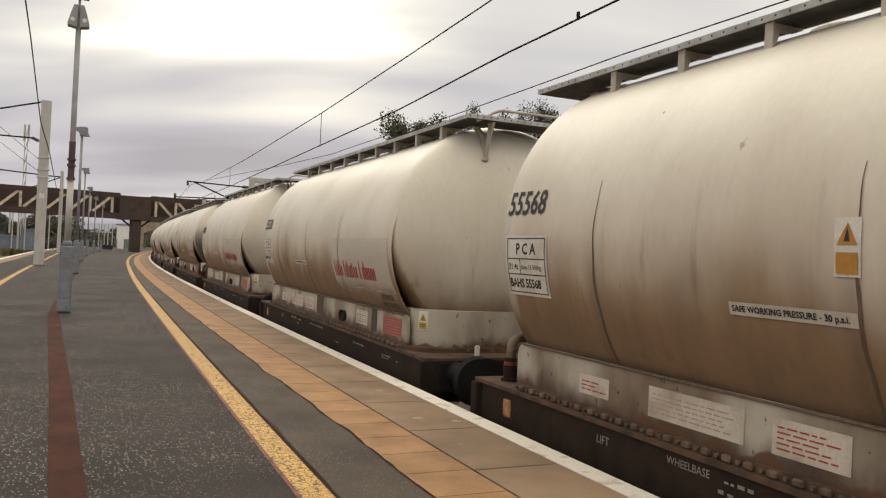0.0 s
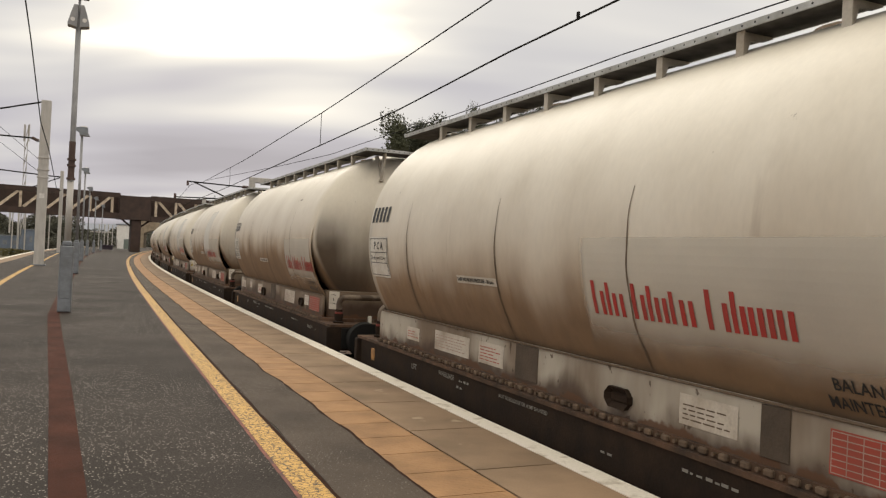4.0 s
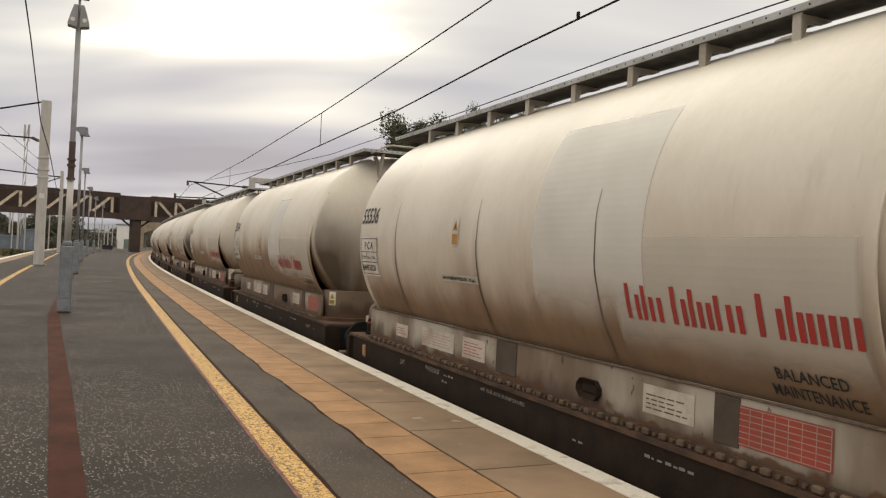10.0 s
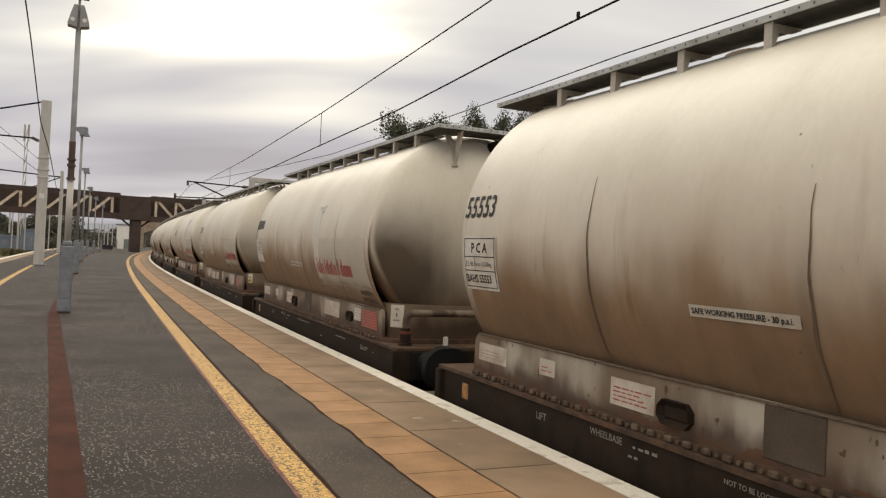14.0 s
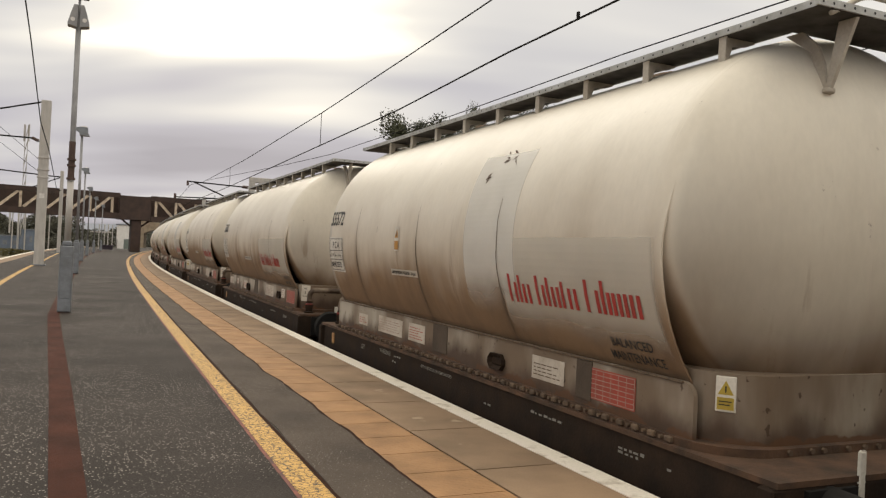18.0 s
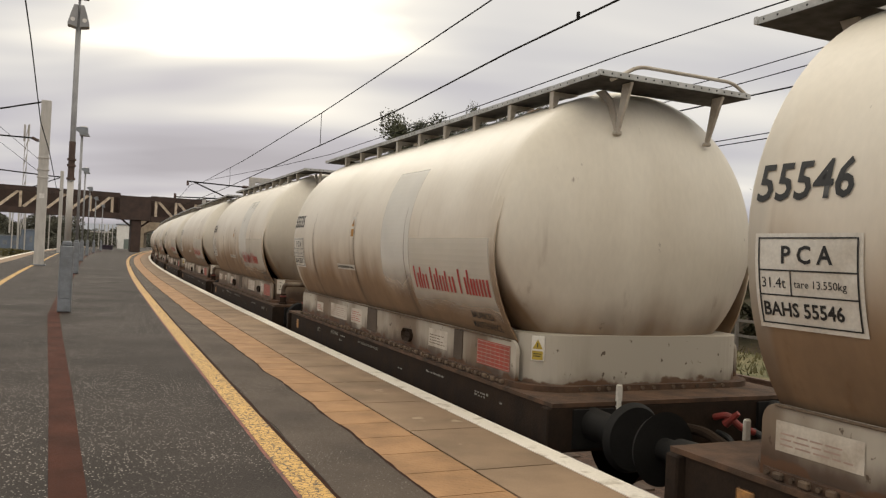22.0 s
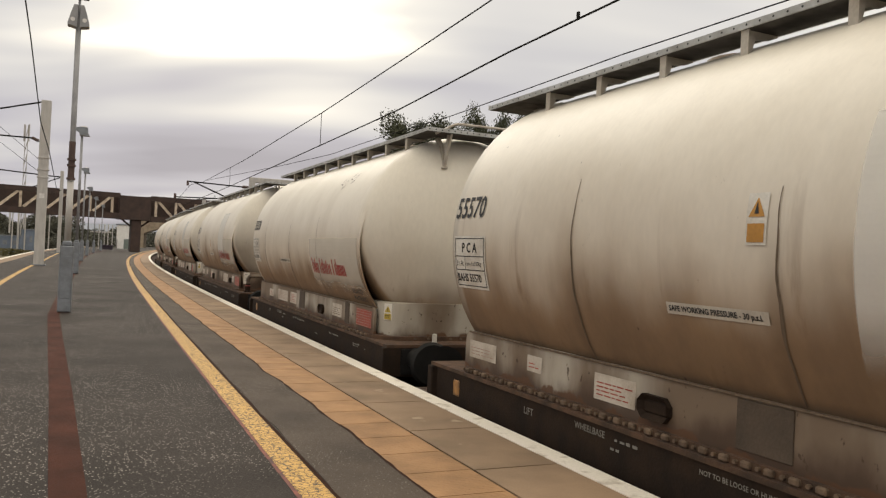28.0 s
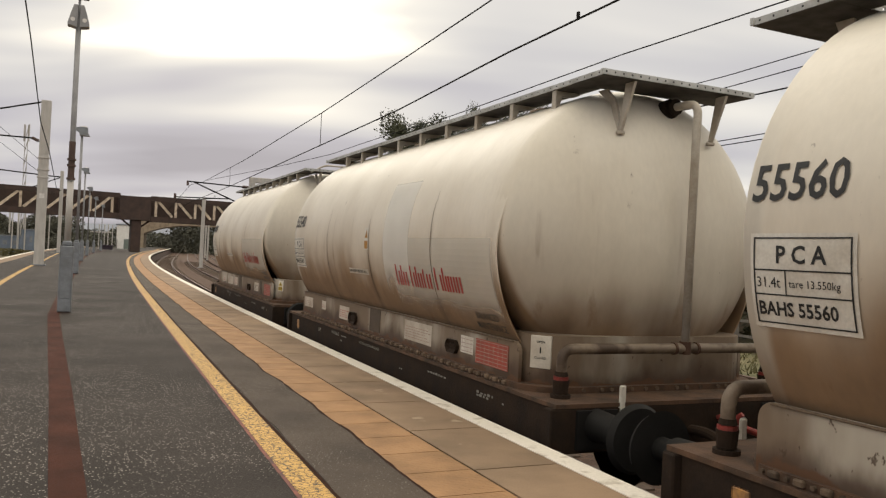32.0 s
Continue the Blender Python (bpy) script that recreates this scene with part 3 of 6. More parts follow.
def worn_paint(name, color, amount, soft, rag, side=1.0, top=1.0, low=0.6):
    """Paint that thins out raggedly towards its edges."""
    m = mat(name, color, 0.5, color2=tuple(c * 0.88 for c in color), scale=2.0, fine=0.02)
    nt = m.node_tree
    N, L = nt.nodes.new, nt.links.new
    co, sep, n = N("ShaderNodeTexCoord"), N("ShaderNodeSeparateXYZ"), N("ShaderNodeTexNoise")
    n.inputs["Scale"].default_value, n.inputs["Detail"].default_value = 2.0, 3.0
    L(co.outputs["Generated"], sep.inputs[0]); L(co.outputs["Object"], n.inputs["Vector"])

    def op(kind, a, b_):
        q = N("ShaderNodeMath"); q.operation = kind
        for i, v in enumerate((a, b_)):
            if isinstance(v, (int, float)):
                q.inputs[i].default_value = v
            else:
                L(v, q.inputs[i])
        return q.outputs[0]

    ey = op("MULTIPLY", op("MINIMUM", sep.outputs["Y"], op("SUBTRACT", 1.0, sep.outputs["Y"])), side)
    ez = op("MINIMUM", op("MULTIPLY", sep.outputs["Z"], low), op("MULTIPLY", op("SUBTRACT", 1.0, sep.outputs["Z"]), top))
    e = op("ADD", op("MINIMUM", ey, ez), op("MULTIPLY", op("SUBTRACT", n.outputs["Fac"], 0.5), rag))
    r = N("ShaderNodeMapRange"); r.interpolation_type = "SMOOTHSTEP"
    r.inputs["From Min"].default_value, r.inputs["From Max"].default_value, r.inputs["To Max"].default_value = 0.0, soft, amount
    L(e, r.inputs["Value"]); L(r.outputs[0], nt.nodes["Principled BSDF"].inputs["Alpha"])
    return m


M_skirt = skirt_material()
M_frame = mat("frame_black", (0.020, 0.0135, 0.010), 0.85, color2=(0.036, 0.023, 0.015), scale=5, bump=0.2, spec=0.15)
M_deck = mat("deck_rusty", (0.105, 0.055, 0.030), 0.9, color2=(0.040, 0.025, 0.016), scale=6, bump=0.3)
M_buffer = mat("buffer_grease_grey", (0.013, 0.0125, 0.012), 0.7, 0.0, spec=0.25, color2=(0.008, 0.0075, 0.007), scale=4)
M_tread = mat("walkway_mesh", (0.075, 0.068, 0.060), 0.8, 0.1, color2=(0.040, 0.036, 0.031), scale=9)
M_galv = mat("galvanised_walkway", (0.52, 0.53, 0.53), 0.6, 0.1, color2=(0.32, 0.315, 0.30), scale=6)
M_faint = mat("faded_print", (0.42, 0.30, 0.25), 0.7, fine=0)
M_stencil = mat("pale_stencil", (0.24, 0.22, 0.19), 0.7, fine=0)
M_bracket = mat("pale_bracket_paint", (0.50, 0.46, 0.40), 0.65, color2=(0.33, 0.28, 0.22), scale=5)
M_clean = worn_paint("cleaner_tank_paint", (0.745, 0.70, 0.615), 0.62, 0.22, 0.16, 6.0, 12.0)
M_patch = worn_paint("repaint", (0.80, 0.775, 0.72), 0.75, 0.035, 0.03, 1.5, 1.5, 0.12)
M_panel = mat("dark_skirt_panel", (0.060, 0.044, 0.031), 0.85, color2=(0.095, 0.07, 0.05), scale=5, bump=0.2)
M_nut = mat("flange_clip_brown", (0.150, 0.102, 0.066), 0.85, color2=(0.055, 0.037, 0.025), scale=9, rand=0.2)
M_pipe = mat("pipe_grey", (0.19, 0.145, 0.105), 0.6, color2=(0.060, 0.038, 0.024), scale=6, spread=(0.42, 0.62))
M_rust = mat("rust", (0.085, 0.045, 0.025), 0.9, color2=(0.07, 0.035, 0.025), scale=9, bump=0.3)
M_black = mat("black_lettering", (0.02, 0.02, 0.02), 0.6, fine=0)
M_red = mat("red_lettering", (0.42, 0.035, 0.03), 0.6, color2=(0.34, 0.05, 0.04), scale=6, fine=0)
M_redplate = mat("red_table", (0.38, 0.058, 0.036), 0.6, color2=(0.28, 0.060, 0.040), scale=5, fine=0)
M_notice = mat("dusty_notice_plate", (0.54, 0.49, 0.42), 0.7, color2=(0.36, 0.30, 0.235), scale=5, spread=(0.42, 0.68))
M_label = mat("white_label", (0.68, 0.65, 0.59), 0.6, color2=(0.52, 0.47, 0.40), scale=4, spread=(0.45, 0.75))
M_grime = mat("grime_streak", (0.10, 0.07, 0.045), 0.85, color2=(0.16, 0.115, 0.08), scale=7, stretch=(3, 3, 0.5))
M_valve = mat("worn_white_sign", (0.57, 0.53, 0.46), 0.6, color2=(0.45, 0.40, 0.33), scale=5)
M_rubber = mat("rubber_hose", (0.02, 0.02, 0.02), 0.6)
M_hosered = mat("red_hose_cock", (0.26, 0.03, 0.022), 0.6, color2=(0.09, 0.02, 0.015), scale=9)
M_yellow = mat("warning_yellow", (0.48, 0.35, 0.05), 0.5)
M_amber = mat("warning_amber", (0.52, 0.25, 0.04), 0.5)
M_orange = mat("orange_plate", (0.46, 0.22, 0.06), 0.6, color2=(0.16, 0.09, 0.04), scale=14)


def side_x(z, grow=0.0):
    """The tank's flank (towards the platform) at height z."""
    return -math.sqrt(max(0.0, (TR + grow) ** 2 - (z - TZ) ** 2))


def ring_angles():
    """Angles round the tank, one of them where it meets the skirt's top."""
    foot = math.acos((0.606 - TZ) / TR)
    half = [foot * i / 24 for i in range(25)] + [foot + (math.pi - foot) * i / 8 for i in range(1, 9)]
    return half + [2 * math.pi - a for a in half[-2:0:-1]]


def loft(rings):
    bm = bmesh.new()
    prev = None
    for ring in rings:
        ring = [bm.verts.new(v) for v in ring]
        if prev:
            n = max(len(ring), len(prev))
            for i in range(n):
                j = (i + 1) % n
                a = list(dict.fromkeys([prev[i % len(prev)], prev[j % len(prev)], ring[j % len(ring)], ring[i % len(ring)]]))
                if len(a) > 2:
                    bm.faces.new(a)
        prev = ring
    return bm


KNUCKLE = 3.05                 # where the front end begins to round off


def round_off(y):
    """The end's radius at y before the wagon's middle."""
    return TR * math.sqrt(max(0.0, 1 - max(0.0, (-y - KNUCKLE) / (3.64 - KNUCKLE)) ** 2.5))


def barrel_mesh(material):
    """The rolled shell: above, it follows the rounded end; below, its plate stands off as a flap."""
    an = ring_angles()
    ys = [-FRONT, -3.19, -3.15, -3.10, -KNUCKLE] + [-KNUCKLE + (KNUCKLE + BAR) * k / 12 for k in range(1, 13)]
    rows = [(-FRONT + 0.5, 0.030), (-FRONT, 0.012)] + [(y, 0.0) for y in ys] + [(BAR, 0.012), (BAR - 0.5, 0.030)]
    rings = []
    for y, thick in rows:
        rings.append([])
        for a in an:
            low = min(a, 2 * math.pi - a)
            f = min(1.0, max(0.0, (math.degrees(low) - 74) / 20))
            f = f * f * (3 - 2 * f)
            r = TR * f + (round_off(y) + 0.0005 - 0.024 * max(0.0, -y - KNUCKLE)) * (1 - f) - thick * min(1.0, max(0.30, (0.35 - math.cos(a)) / 0.3))
            rings[-1].append((r * math.sin(a), y, TZ + r * math.cos(a)))
    bm = loft(rings)
    me = mesh_of("tank_barrel", bm, material, True)
    me.set_sharp_from_angle(angle=radians(40))
    return me


def dome_mesh(e, material):
    """A dished end, drawn in towards the skirt below."""
    an = ring_angles()
    base, power = (KNUCKLE, 0.8) if e < 0 else (BAR, 1.25)
    deep = 3.64 - base
    rings = []
    for i in range(23):
        t = math.pi / 2 * i / 22
        y, r = e * (base - 0.003 + deep * math.cos(t) ** power), TR * math.sin(t) * 0.9996
        if i == 0:
            rings.append([(0, y, TZ)])
            continue
        rings.append([])
        for a in an:
            q = r - (0.02 * min(1.0, max(0.0, (0.10 - math.cos(a)) / 0.4)) + 0.21 * max(0.0, -math.cos(a) - 0.04)) * (r / TR)
            rings[-1].append((q * math.sin(a), y, TZ + q * math.cos(a)))
    rings.append([(x * 0.96, e * (base - 0.4), TZ + (z - TZ) * 0.96) for x, y, z in rings[-1]])
    return mesh_of("dished_end", loft(rings), material, True)


def skirt_outline(n=6, w=1.13, l=3.50, r=0.05):
    pts = []
    for cx, cy, a0 in ((w - r, l - r, 0), (-w + r, l - r, 90), (-w + r, -l + r, 180), (w - r, -l + r, 270)):
        for i in range(n + 1):
            a = radians(a0 + 90 * i / n)
            pts.append((cx + r * math.cos(a), cy + r * math.sin(a)))
    return pts


def prism(pts, z0, z1, bm=None):
    bm = bm or bmesh.new()
    lo = [bm.verts.new((x, y, z0)) for x, y in pts]
    hi = [bm.verts.new((x, y, z1)) for x, y in pts]
    for i in range(len(pts)):
        j = (i + 1) % len(pts)
        bm.faces.new((lo[i], lo[j], hi[j], hi[i]))
    bm.faces.new(lo[::-1]); bm.faces.new(hi)
    return bm


def lay_on_tank(bm, grow=0.004):
    """Bends a flat drawing (x along the wagon as read, z up) onto the tank's flank."""
    for v in bm.verts:
        y, z, d = -v.co.x, v.co.z, v.co.y
        v.co = Vector((side_x(z, grow + d), y, z))
    return bm


def lay_flat(bm, x):
    for v in bm.verts:
        y, z, d = -v.co.x, v.co.z, v.co.y
        v.co = Vector((x - d, y, z))
    return bm


_glyphs = {}


def text_bm(s, size, align="LEFT", bold=0.0, squeeze=1.0):
    """Flat lettering as a bmesh in x and z, from the built-in font."""
    key = (s, size, align, bold, squeeze)
    if key not in _glyphs:
        cu = bpy.data.curves.new("lettering", "FONT")
        cu.body, cu.size, cu.align_x, cu.offset = s, size, align, bold
        cu.resolution_u = 2
        ob = bpy.data.objects.new("lettering", cu)
        scene.collection.objects.link(ob)
        dg = bpy.context.evaluated_depsgraph_get()
        me = bpy.data.meshes.new_from_object(ob.evaluated_get(dg))
        bpy.data.objects.remove(ob)
        bpy.data.curves.remove(cu)
        for v in me.vertices:
            v.co = (v.co.x * squeeze, 0.0, v.co.y)
        _glyphs[key] = me
    bm = bmesh.new()
    bm.from_mesh(_glyphs[key])
    return bm


def moved(bm, x, z):
    for v in bm.verts:
        v.co.x += x
        v.co.z += z
    return bm


def plate(x0, z0, x1, z1, n=4, bm=None, d=0.0):
    """A flat rectangle drawn in x and z, cut in bands so that it can bend."""
    bm = bm or bmesh.new()
    rows = [[bm.verts.new((x, d, z0 + (z1 - z0) * i / n)) for x in (x0, x1)] for i in range(n + 1)]
    for a, b in zip(rows, rows[1:]):
        bm.faces.new((a[0], a[1], b[1], b[0]))
    return bm


MARK = []


def wagon_template(pipe_front):
    w = thing("tank_wagon", "grimy cream two-axle tank wagon with brown-stained belly and roof walkway", "wagon")
    kind = 1 if pipe_front else 0
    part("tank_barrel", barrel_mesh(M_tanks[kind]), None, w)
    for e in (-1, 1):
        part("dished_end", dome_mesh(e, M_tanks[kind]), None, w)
    for sx in (-1, 1):
        prof = [(-3.32, DECK), (3.42, DECK)]
        for cy, a0, r in ((3.42 - 0.09, 0, 0.09), (-3.32 + 0.09, 90, 0.09)):
            prof += [(cy + r * math.cos(radians(a0 + 15 * k)), 0.605 - r + r * math.sin(radians(a0 + 15 * k))) for k in range(7)]
        bm = bmesh.new()
        lo = [bm.verts.new((sx * 1.13, y, z)) for y, z in prof]
        hi = [bm.verts.new((sx * 1.10, y, z)) for y, z in prof]
        for k in range(len(prof)):
            q = (k + 1) % len(prof)
            bm.faces.new((lo[k], lo[q], hi[q], hi[k]))
        bm.faces.new(lo[::-1]); bm.faces.new(hi)
        part("side_skirt", bm, M_skirt, w, "pale grimy skirt plate under the tank")
    part("end_skirt", prism(skirt_outline(w=1.07, l=3.555, r=0.36, n=10), DECK, 0.675), M_skirt, w, "pale grimy skirt round the wagon end")
    bm = prism(skirt_outline(w=1.165, l=3.61, r=0.36, n=10), DECK, DECK + 0.045)
    part("skirt_flange", bm, M_deck, w)
    bm = box(-1.205, -HALF - 0.05, DECK - 0.03, 1.205, HALF + 0.05, DECK)
    part("deck", bm, M_deck, w, "rusty steel deck")
    for sx in (-1, 1):
        prof = [(1.10, -0.08), (1.19, -0.08), (1.19, DECK - 0.031), (1.10, DECK - 0.031), (1.10, DECK - 0.055), (1.165, DECK - 0.055), (1.165, -0.06), (1.10, -0.06)]
        bm = bmesh.new()
        lo = [bm.verts.new((sx * q[0], -HALF + 0.06, q[1])) for q in prof]
        hi = [bm.verts.new((sx * q[0], HALF - 0.06, q[1])) for q in prof]
        for k in range(8):
            bm.faces.new((lo[k], lo[(k + 1) % 8], hi[(k + 1) % 8], hi[k]))
        bm.faces.new(lo[::-1]); bm.faces.new(hi)
        part("solebar", bm, M_frame, w, "black steel solebar")
    for e in (-1, 1):
        bm = box(-1.24, e * HALF - 0.05, -0.10, 1.24, e * HALF + 0.05, DECK - 0.031, None, 0.01)
        part("headstock", bm, M_frame, w)
        for sx in (-0.865, 0.865):
            bm = cyl((sx, e * (HALF + 0.03), 0.10), (sx, e * (HALF + 0.36), 0.10), 0.115, 0.10, 22)
            cyl((sx, e * (HALF + 0.30), 0.10), (sx, e * (HALF + 0.50), 0.10), 0.075, None, 12, bm)
            box(sx - 0.17, min(e * HALF, e * (HALF + 0.075)), -0.07, sx + 0.17, max(e * HALF, e * (HALF + 0.075)), 0.205, bm)
            cyl((sx, e * (HALF + 0.50), 0.10), (sx, e * (HALF + 0.545), 0.10), 0.235, 0.21, 32, bm)
            me = mesh_of("buffer", bm, M_buffer, True)
            me.set_sharp_from_angle(angle=radians(35))
            part("buffer", me, None, w, "dark grey round buffer")
        bm = tube(bend([(0, e * HALF, 0.02), (0, e * (HALF + 0.25), 0.04), (0, e * (HALF + 0.5), -0.03), (0, e * (HALF + 0.66), -0.10)], 0.1), 0.04)
        part("coupling", bm, M_frame, w)
        bm = tube(bend([(0.3, e * HALF, -0.02), (0.3, e * (HALF + 0.18), -0.02), (0.27, e * (HALF + 0.42), -0.30), (0.22, e * (HALF + 0.62), -0.12)], 0.15), 0.022)
        tube(bend([(0.46, e * (HALF + 0.25), 0.03), (0.52, e * (HALF + 0.42), -0.04), (0.50, e * (HALF + 0.55), -0.26), (0.36, e * (HALF + 0.60), -0.20)], 0.12), 0.026, 10, bm)
        part("brake_hose", bm, M_rubber, w)
        bm = tube(bend([(0.26, e * (HALF + 0.05), 0.10), (0.31, e * (HALF + 0.15), 0.14), (0.36, e * (HALF + 0.22), 0.05), (0.46, e * (HALF + 0.27), 0.02)], 0.06), 0.026)
        cyl((0.30, e * (HALF + 0.13), 0.06), (0.34, e * (HALF + 0.22), 0.16), 0.035, 0.02, 8, bm)
        part("hose_cock", bm, M_hosered, w, "red brake hose cock")
        bm = box(-0.668, e * HALF + e * 0.05 - 0.006, 0.12, -0.612, e * HALF + e * 0.05 + 0.012, 0.375, None, 0.012)
        part("lamp_bracket", bm, M_label, w, "white lamp bracket")
        bm = box(-1.22, e * (HALF - 0.22) - 0.12, -0.17, -1.02, e * (HALF - 0.22) + 0.12, -0.14)
        part("step", bm, M_galv, w)
        # stays of the end platform: two flat legs down to one pad
        for sx in (-0.40, 0.52):
            bm = box(sx - 0.035, e * 3.485 - 0.03, 2.275, sx + 0.035, e * 3.485 + 0.015, 2.305, None, 0.008)
            legs = [[(3.475, 2.285), (3.505, 2.285), (3.665, 2.668), (3.55, 2.668)]]
            if sx < 0:
                legs.append([(3.46, 2.285), (3.49, 2.285), (3.46, 2.45), (3.41, 2.57), (3.30, 2.668), (3.18, 2.668), (3.36, 2.54)])
            for pts in legs:
                lo = [bm.verts.new((sx - 0.012, e * y, z)) for y, z in pts]
                hi = [bm.verts.new((sx + 0.012, e * y, z)) for y, z in pts]
                for i in range(len(pts)):
                    q = (i + 1) % len(pts)
                    bm.faces.new((lo[i], lo[q], hi[q], hi[i]))
                bm.faces.new(lo[::-1]); bm.faces.new(hi)
            part("platform_stay", bm, M_bracket, w)
        ye = e * (3.67 if e < 0 else 3.98)
        yi = ye - e * (0.42 if e < 0 else 0.55)
        part("platform_tread", box(-0.71, min(ye, yi), 2.688, 0.78, max(ye, yi), 2.700), M_tread, w, "dark rusty mesh tread")
        bm = bmesh.new()
        box(-0.725, ye - 0.012, 2.692, 0.80, ye + 0.012, 2.735, bm)
        box(0.78, min(ye, yi), 2.692, 0.80, max(ye, yi), 2.735, bm)
        box(-0.43, yi - 0.006, 2.692, 0.80, yi + 0.006, 2.699, bm); box(-0.43, yi - 0.006, 2.718, 0.80, yi + 0.006, 2.727, bm)
        for i in range(11):
            box(-0.43 + 0.112 * i, yi - 0.006, 2.699, -0.345 + 0.112 * i, yi + 0.006, 2.718, bm)
        part("end_platform", bm, M_galv, w, "galvanised perforated end platform")
        bm = bmesh.new()
        for i in range(19):
            x = -0.69 + i * 0.080
            cyl((x, ye + e * 0.0125, 2.714), (x, ye + e * 0.0135, 2.714), 0.0085, None, 6, bm)
        tagged(part("perforation", bm, M_black, w), kind="stuff")
    # roof walkway along the platform side
    ya, yb = -3.67, 3.98
    bm = box(-0.70, ya, 2.690, -0.43, yb, 2.702)
    part("walkway_tread", bm, M_tread, w, "dark rusty mesh tread")
    bm = box(-0.712, ya, 2.692, -0.700, yb, 2.733)
    part("walkway_kerb", bm, M_galv, w, "pale perforated walkway edge")
    bm = box(-0.434, ya, 2.690, -0.422, yb, 2.698)
    box(-0.434, ya, 2.718, -0.422, yb, 2.728, bm)
    for i in range(54):
        y = ya + (yb - ya) * i / 54
        box(-0.434, y, 2.698, -0.422, y + 0.108, 2.718, bm)
    part("walkway_kerb", bm, M_galv, w, "inner walkway edge with punched holes")
    bm = bmesh.new()
    n = 76
    for i in range(n):
        y = ya + (yb - ya) * (i + 0.5) / n
        cyl((-0.7125, y, 2.713), (-0.7135, y, 2.713), 0.0075, None, 6, bm)
    tagged(part("perforation", bm, M_black, w), kind="stuff")
    for i in range(9):
        y = -2.95 + 5.9 * i / 8
        bm = bmesh.new()
        zt = TZ + math.sqrt(TR ** 2 - 0.69 ** 2)
        for pts in ([(-0.69, 2.69), (-0.69, zt - 0.01), (-0.655, zt + 0.005), (-0.62, 2.640), (-0.50, 2.655), (-0.44, 2.678), (-0.44, 2.69)],):
            lo = [bm.verts.new((p[0], y - 0.012, p[1])) for p in pts]
            hi = [bm.verts.new((p[0], y + 0.012, p[1])) for p in pts]
            for k in range(len(pts)):
                q = (k + 1) % len(pts)
                bm.faces.new((lo[k], lo[q], hi[q], hi[k]))
            bm.faces.new(lo[::-1]); bm.faces.new(hi)
            box(-0.694, y - 0.030, zt - 0.015, -0.682, y + 0.030, 2.69, bm)
        part("walkway_bracket", bm, M_bracket, w)
    # weld bands and the rims of the barrel
    rs = random.Random(7 + kind)
    for y in SEAMS[kind]:
        bm = bmesh.new()
        m = 30
        a0 = rs.uniform(70, 80)
        rings = []
        for i in range(m + 1):
            a = radians(a0 + (125.2 - a0) * i / m)
            wdt = 0.0022 + 0.0075 * max(0.0, math.sin(math.pi * min(1, 0.05 + i / m * 0.9) ** 1.5)) * rs.uniform(0.55, 1.2)
            dy = 0.004 * math.sin(i * 0.7 + y)
            rings.append([bm.verts.new((-(TR + 0.004) * math.sin(a), y + dy + s_ * wdt, TZ + (TR + 0.004) * math.cos(a))) for s_ in (-1, 1)])
        for p, q in zip(rings, rings[1:]):
            bm.faces.new((p[0], p[1], q[1], q[0]))
        part("weld_seam", bm, M_grime, w, "dark rust-stained seam")
    for sx in (-1, 1):
        part("belly_lip", box(sx * 1.134 - 0.010, -FRONT, 0.594, sx * 1.134 + 0.010, 3.34, 0.607, None, 0.004), M_grime, w, "grimy lip between tank and skirt")
    # bolts along the skirt's foot
    bm = bmesh.new()
    for i in range(44):
        y = -3.18 + 6.45 * i / 43
        for sx in (-1, 1):
            box(sx * 1.172 - 0.016, y - 0.030, DECK + 0.004, sx * 1.172 + 0.016, y + 0.030, DECK + 0.042, bm, 0.008)
            cyl((sx * 1.165, y + 0.07, DECK + 0.024), (sx * 1.184, y + 0.07, DECK + 0.024), 0.013, None, 6, bm)
    for i in range(11):
        x = -0.72 + 1.44 * i / 10 + 0.03 * math.sin(i * 2.3)
        for e in (-1, 1):
            cyl((x, e * 3.60, DECK + 0.024), (x, e * 3.625, DECK + 0.024), 0.017, None, 6, bm)
    tagged(part("flange_bolts", bm, M_nut, w, "rusty clips and bolts along the skirt foot"), kind="stuff")
    # running gear
    for e in (-1, 1):
        ws = part("wheelset", cyl((-0.95, 0, 0), (0.95, 0, 0), 0.075, None, 12), M_frame, w)
        ws.location = (0, e * 2.25, RAIL_Z + 0.46)
        for sx in (-0.7525, 0.7525):
            bm = cyl((sx - 0.065, 0, 0), (sx + 0.065, 0, 0), 0.46, 0.455, 28)
            cyl((sx - math.copysign(0.095, sx), 0, 0), (sx - math.copysign(0.065, sx), 0, 0), 0.49, None, 28, bm)
            cyl((sx - 0.09, 0, 0), (sx + 0.09, 0, 0), 0.13, None, 14, bm)
            part("wheel", bm, M_frame, ws)
        for sx in (-1, 1):
            bm = box(sx * 1.03 - 0.09, e * 2.25 - 0.13, RAIL_Z + 0.33, sx * 1.03 + 0.09, e * 2.25 + 0.13, RAIL_Z + 0.60, None, 0.03)
            for k in range(5):
                box(sx * 1.03 - 0.045, e * 2.25 - 0.62 + 0.10 * k, RAIL_Z + 0.60 + 0.016 * k, sx * 1.03 + 0.045, e * 2.25 + 0.62 - 0.10 * k, RAIL_Z + 0.612 + 0.016 * k, bm)
            for k in (-0.6, 0.6):
                cyl((sx * 1.03, e * 2.25 + k, RAIL_Z + 0.60), (sx * 1.03, e * 2.25 + k * 1.06, -0.06), 0.025, None, 8, bm)
            part("axle_guard", bm, M_frame, w)
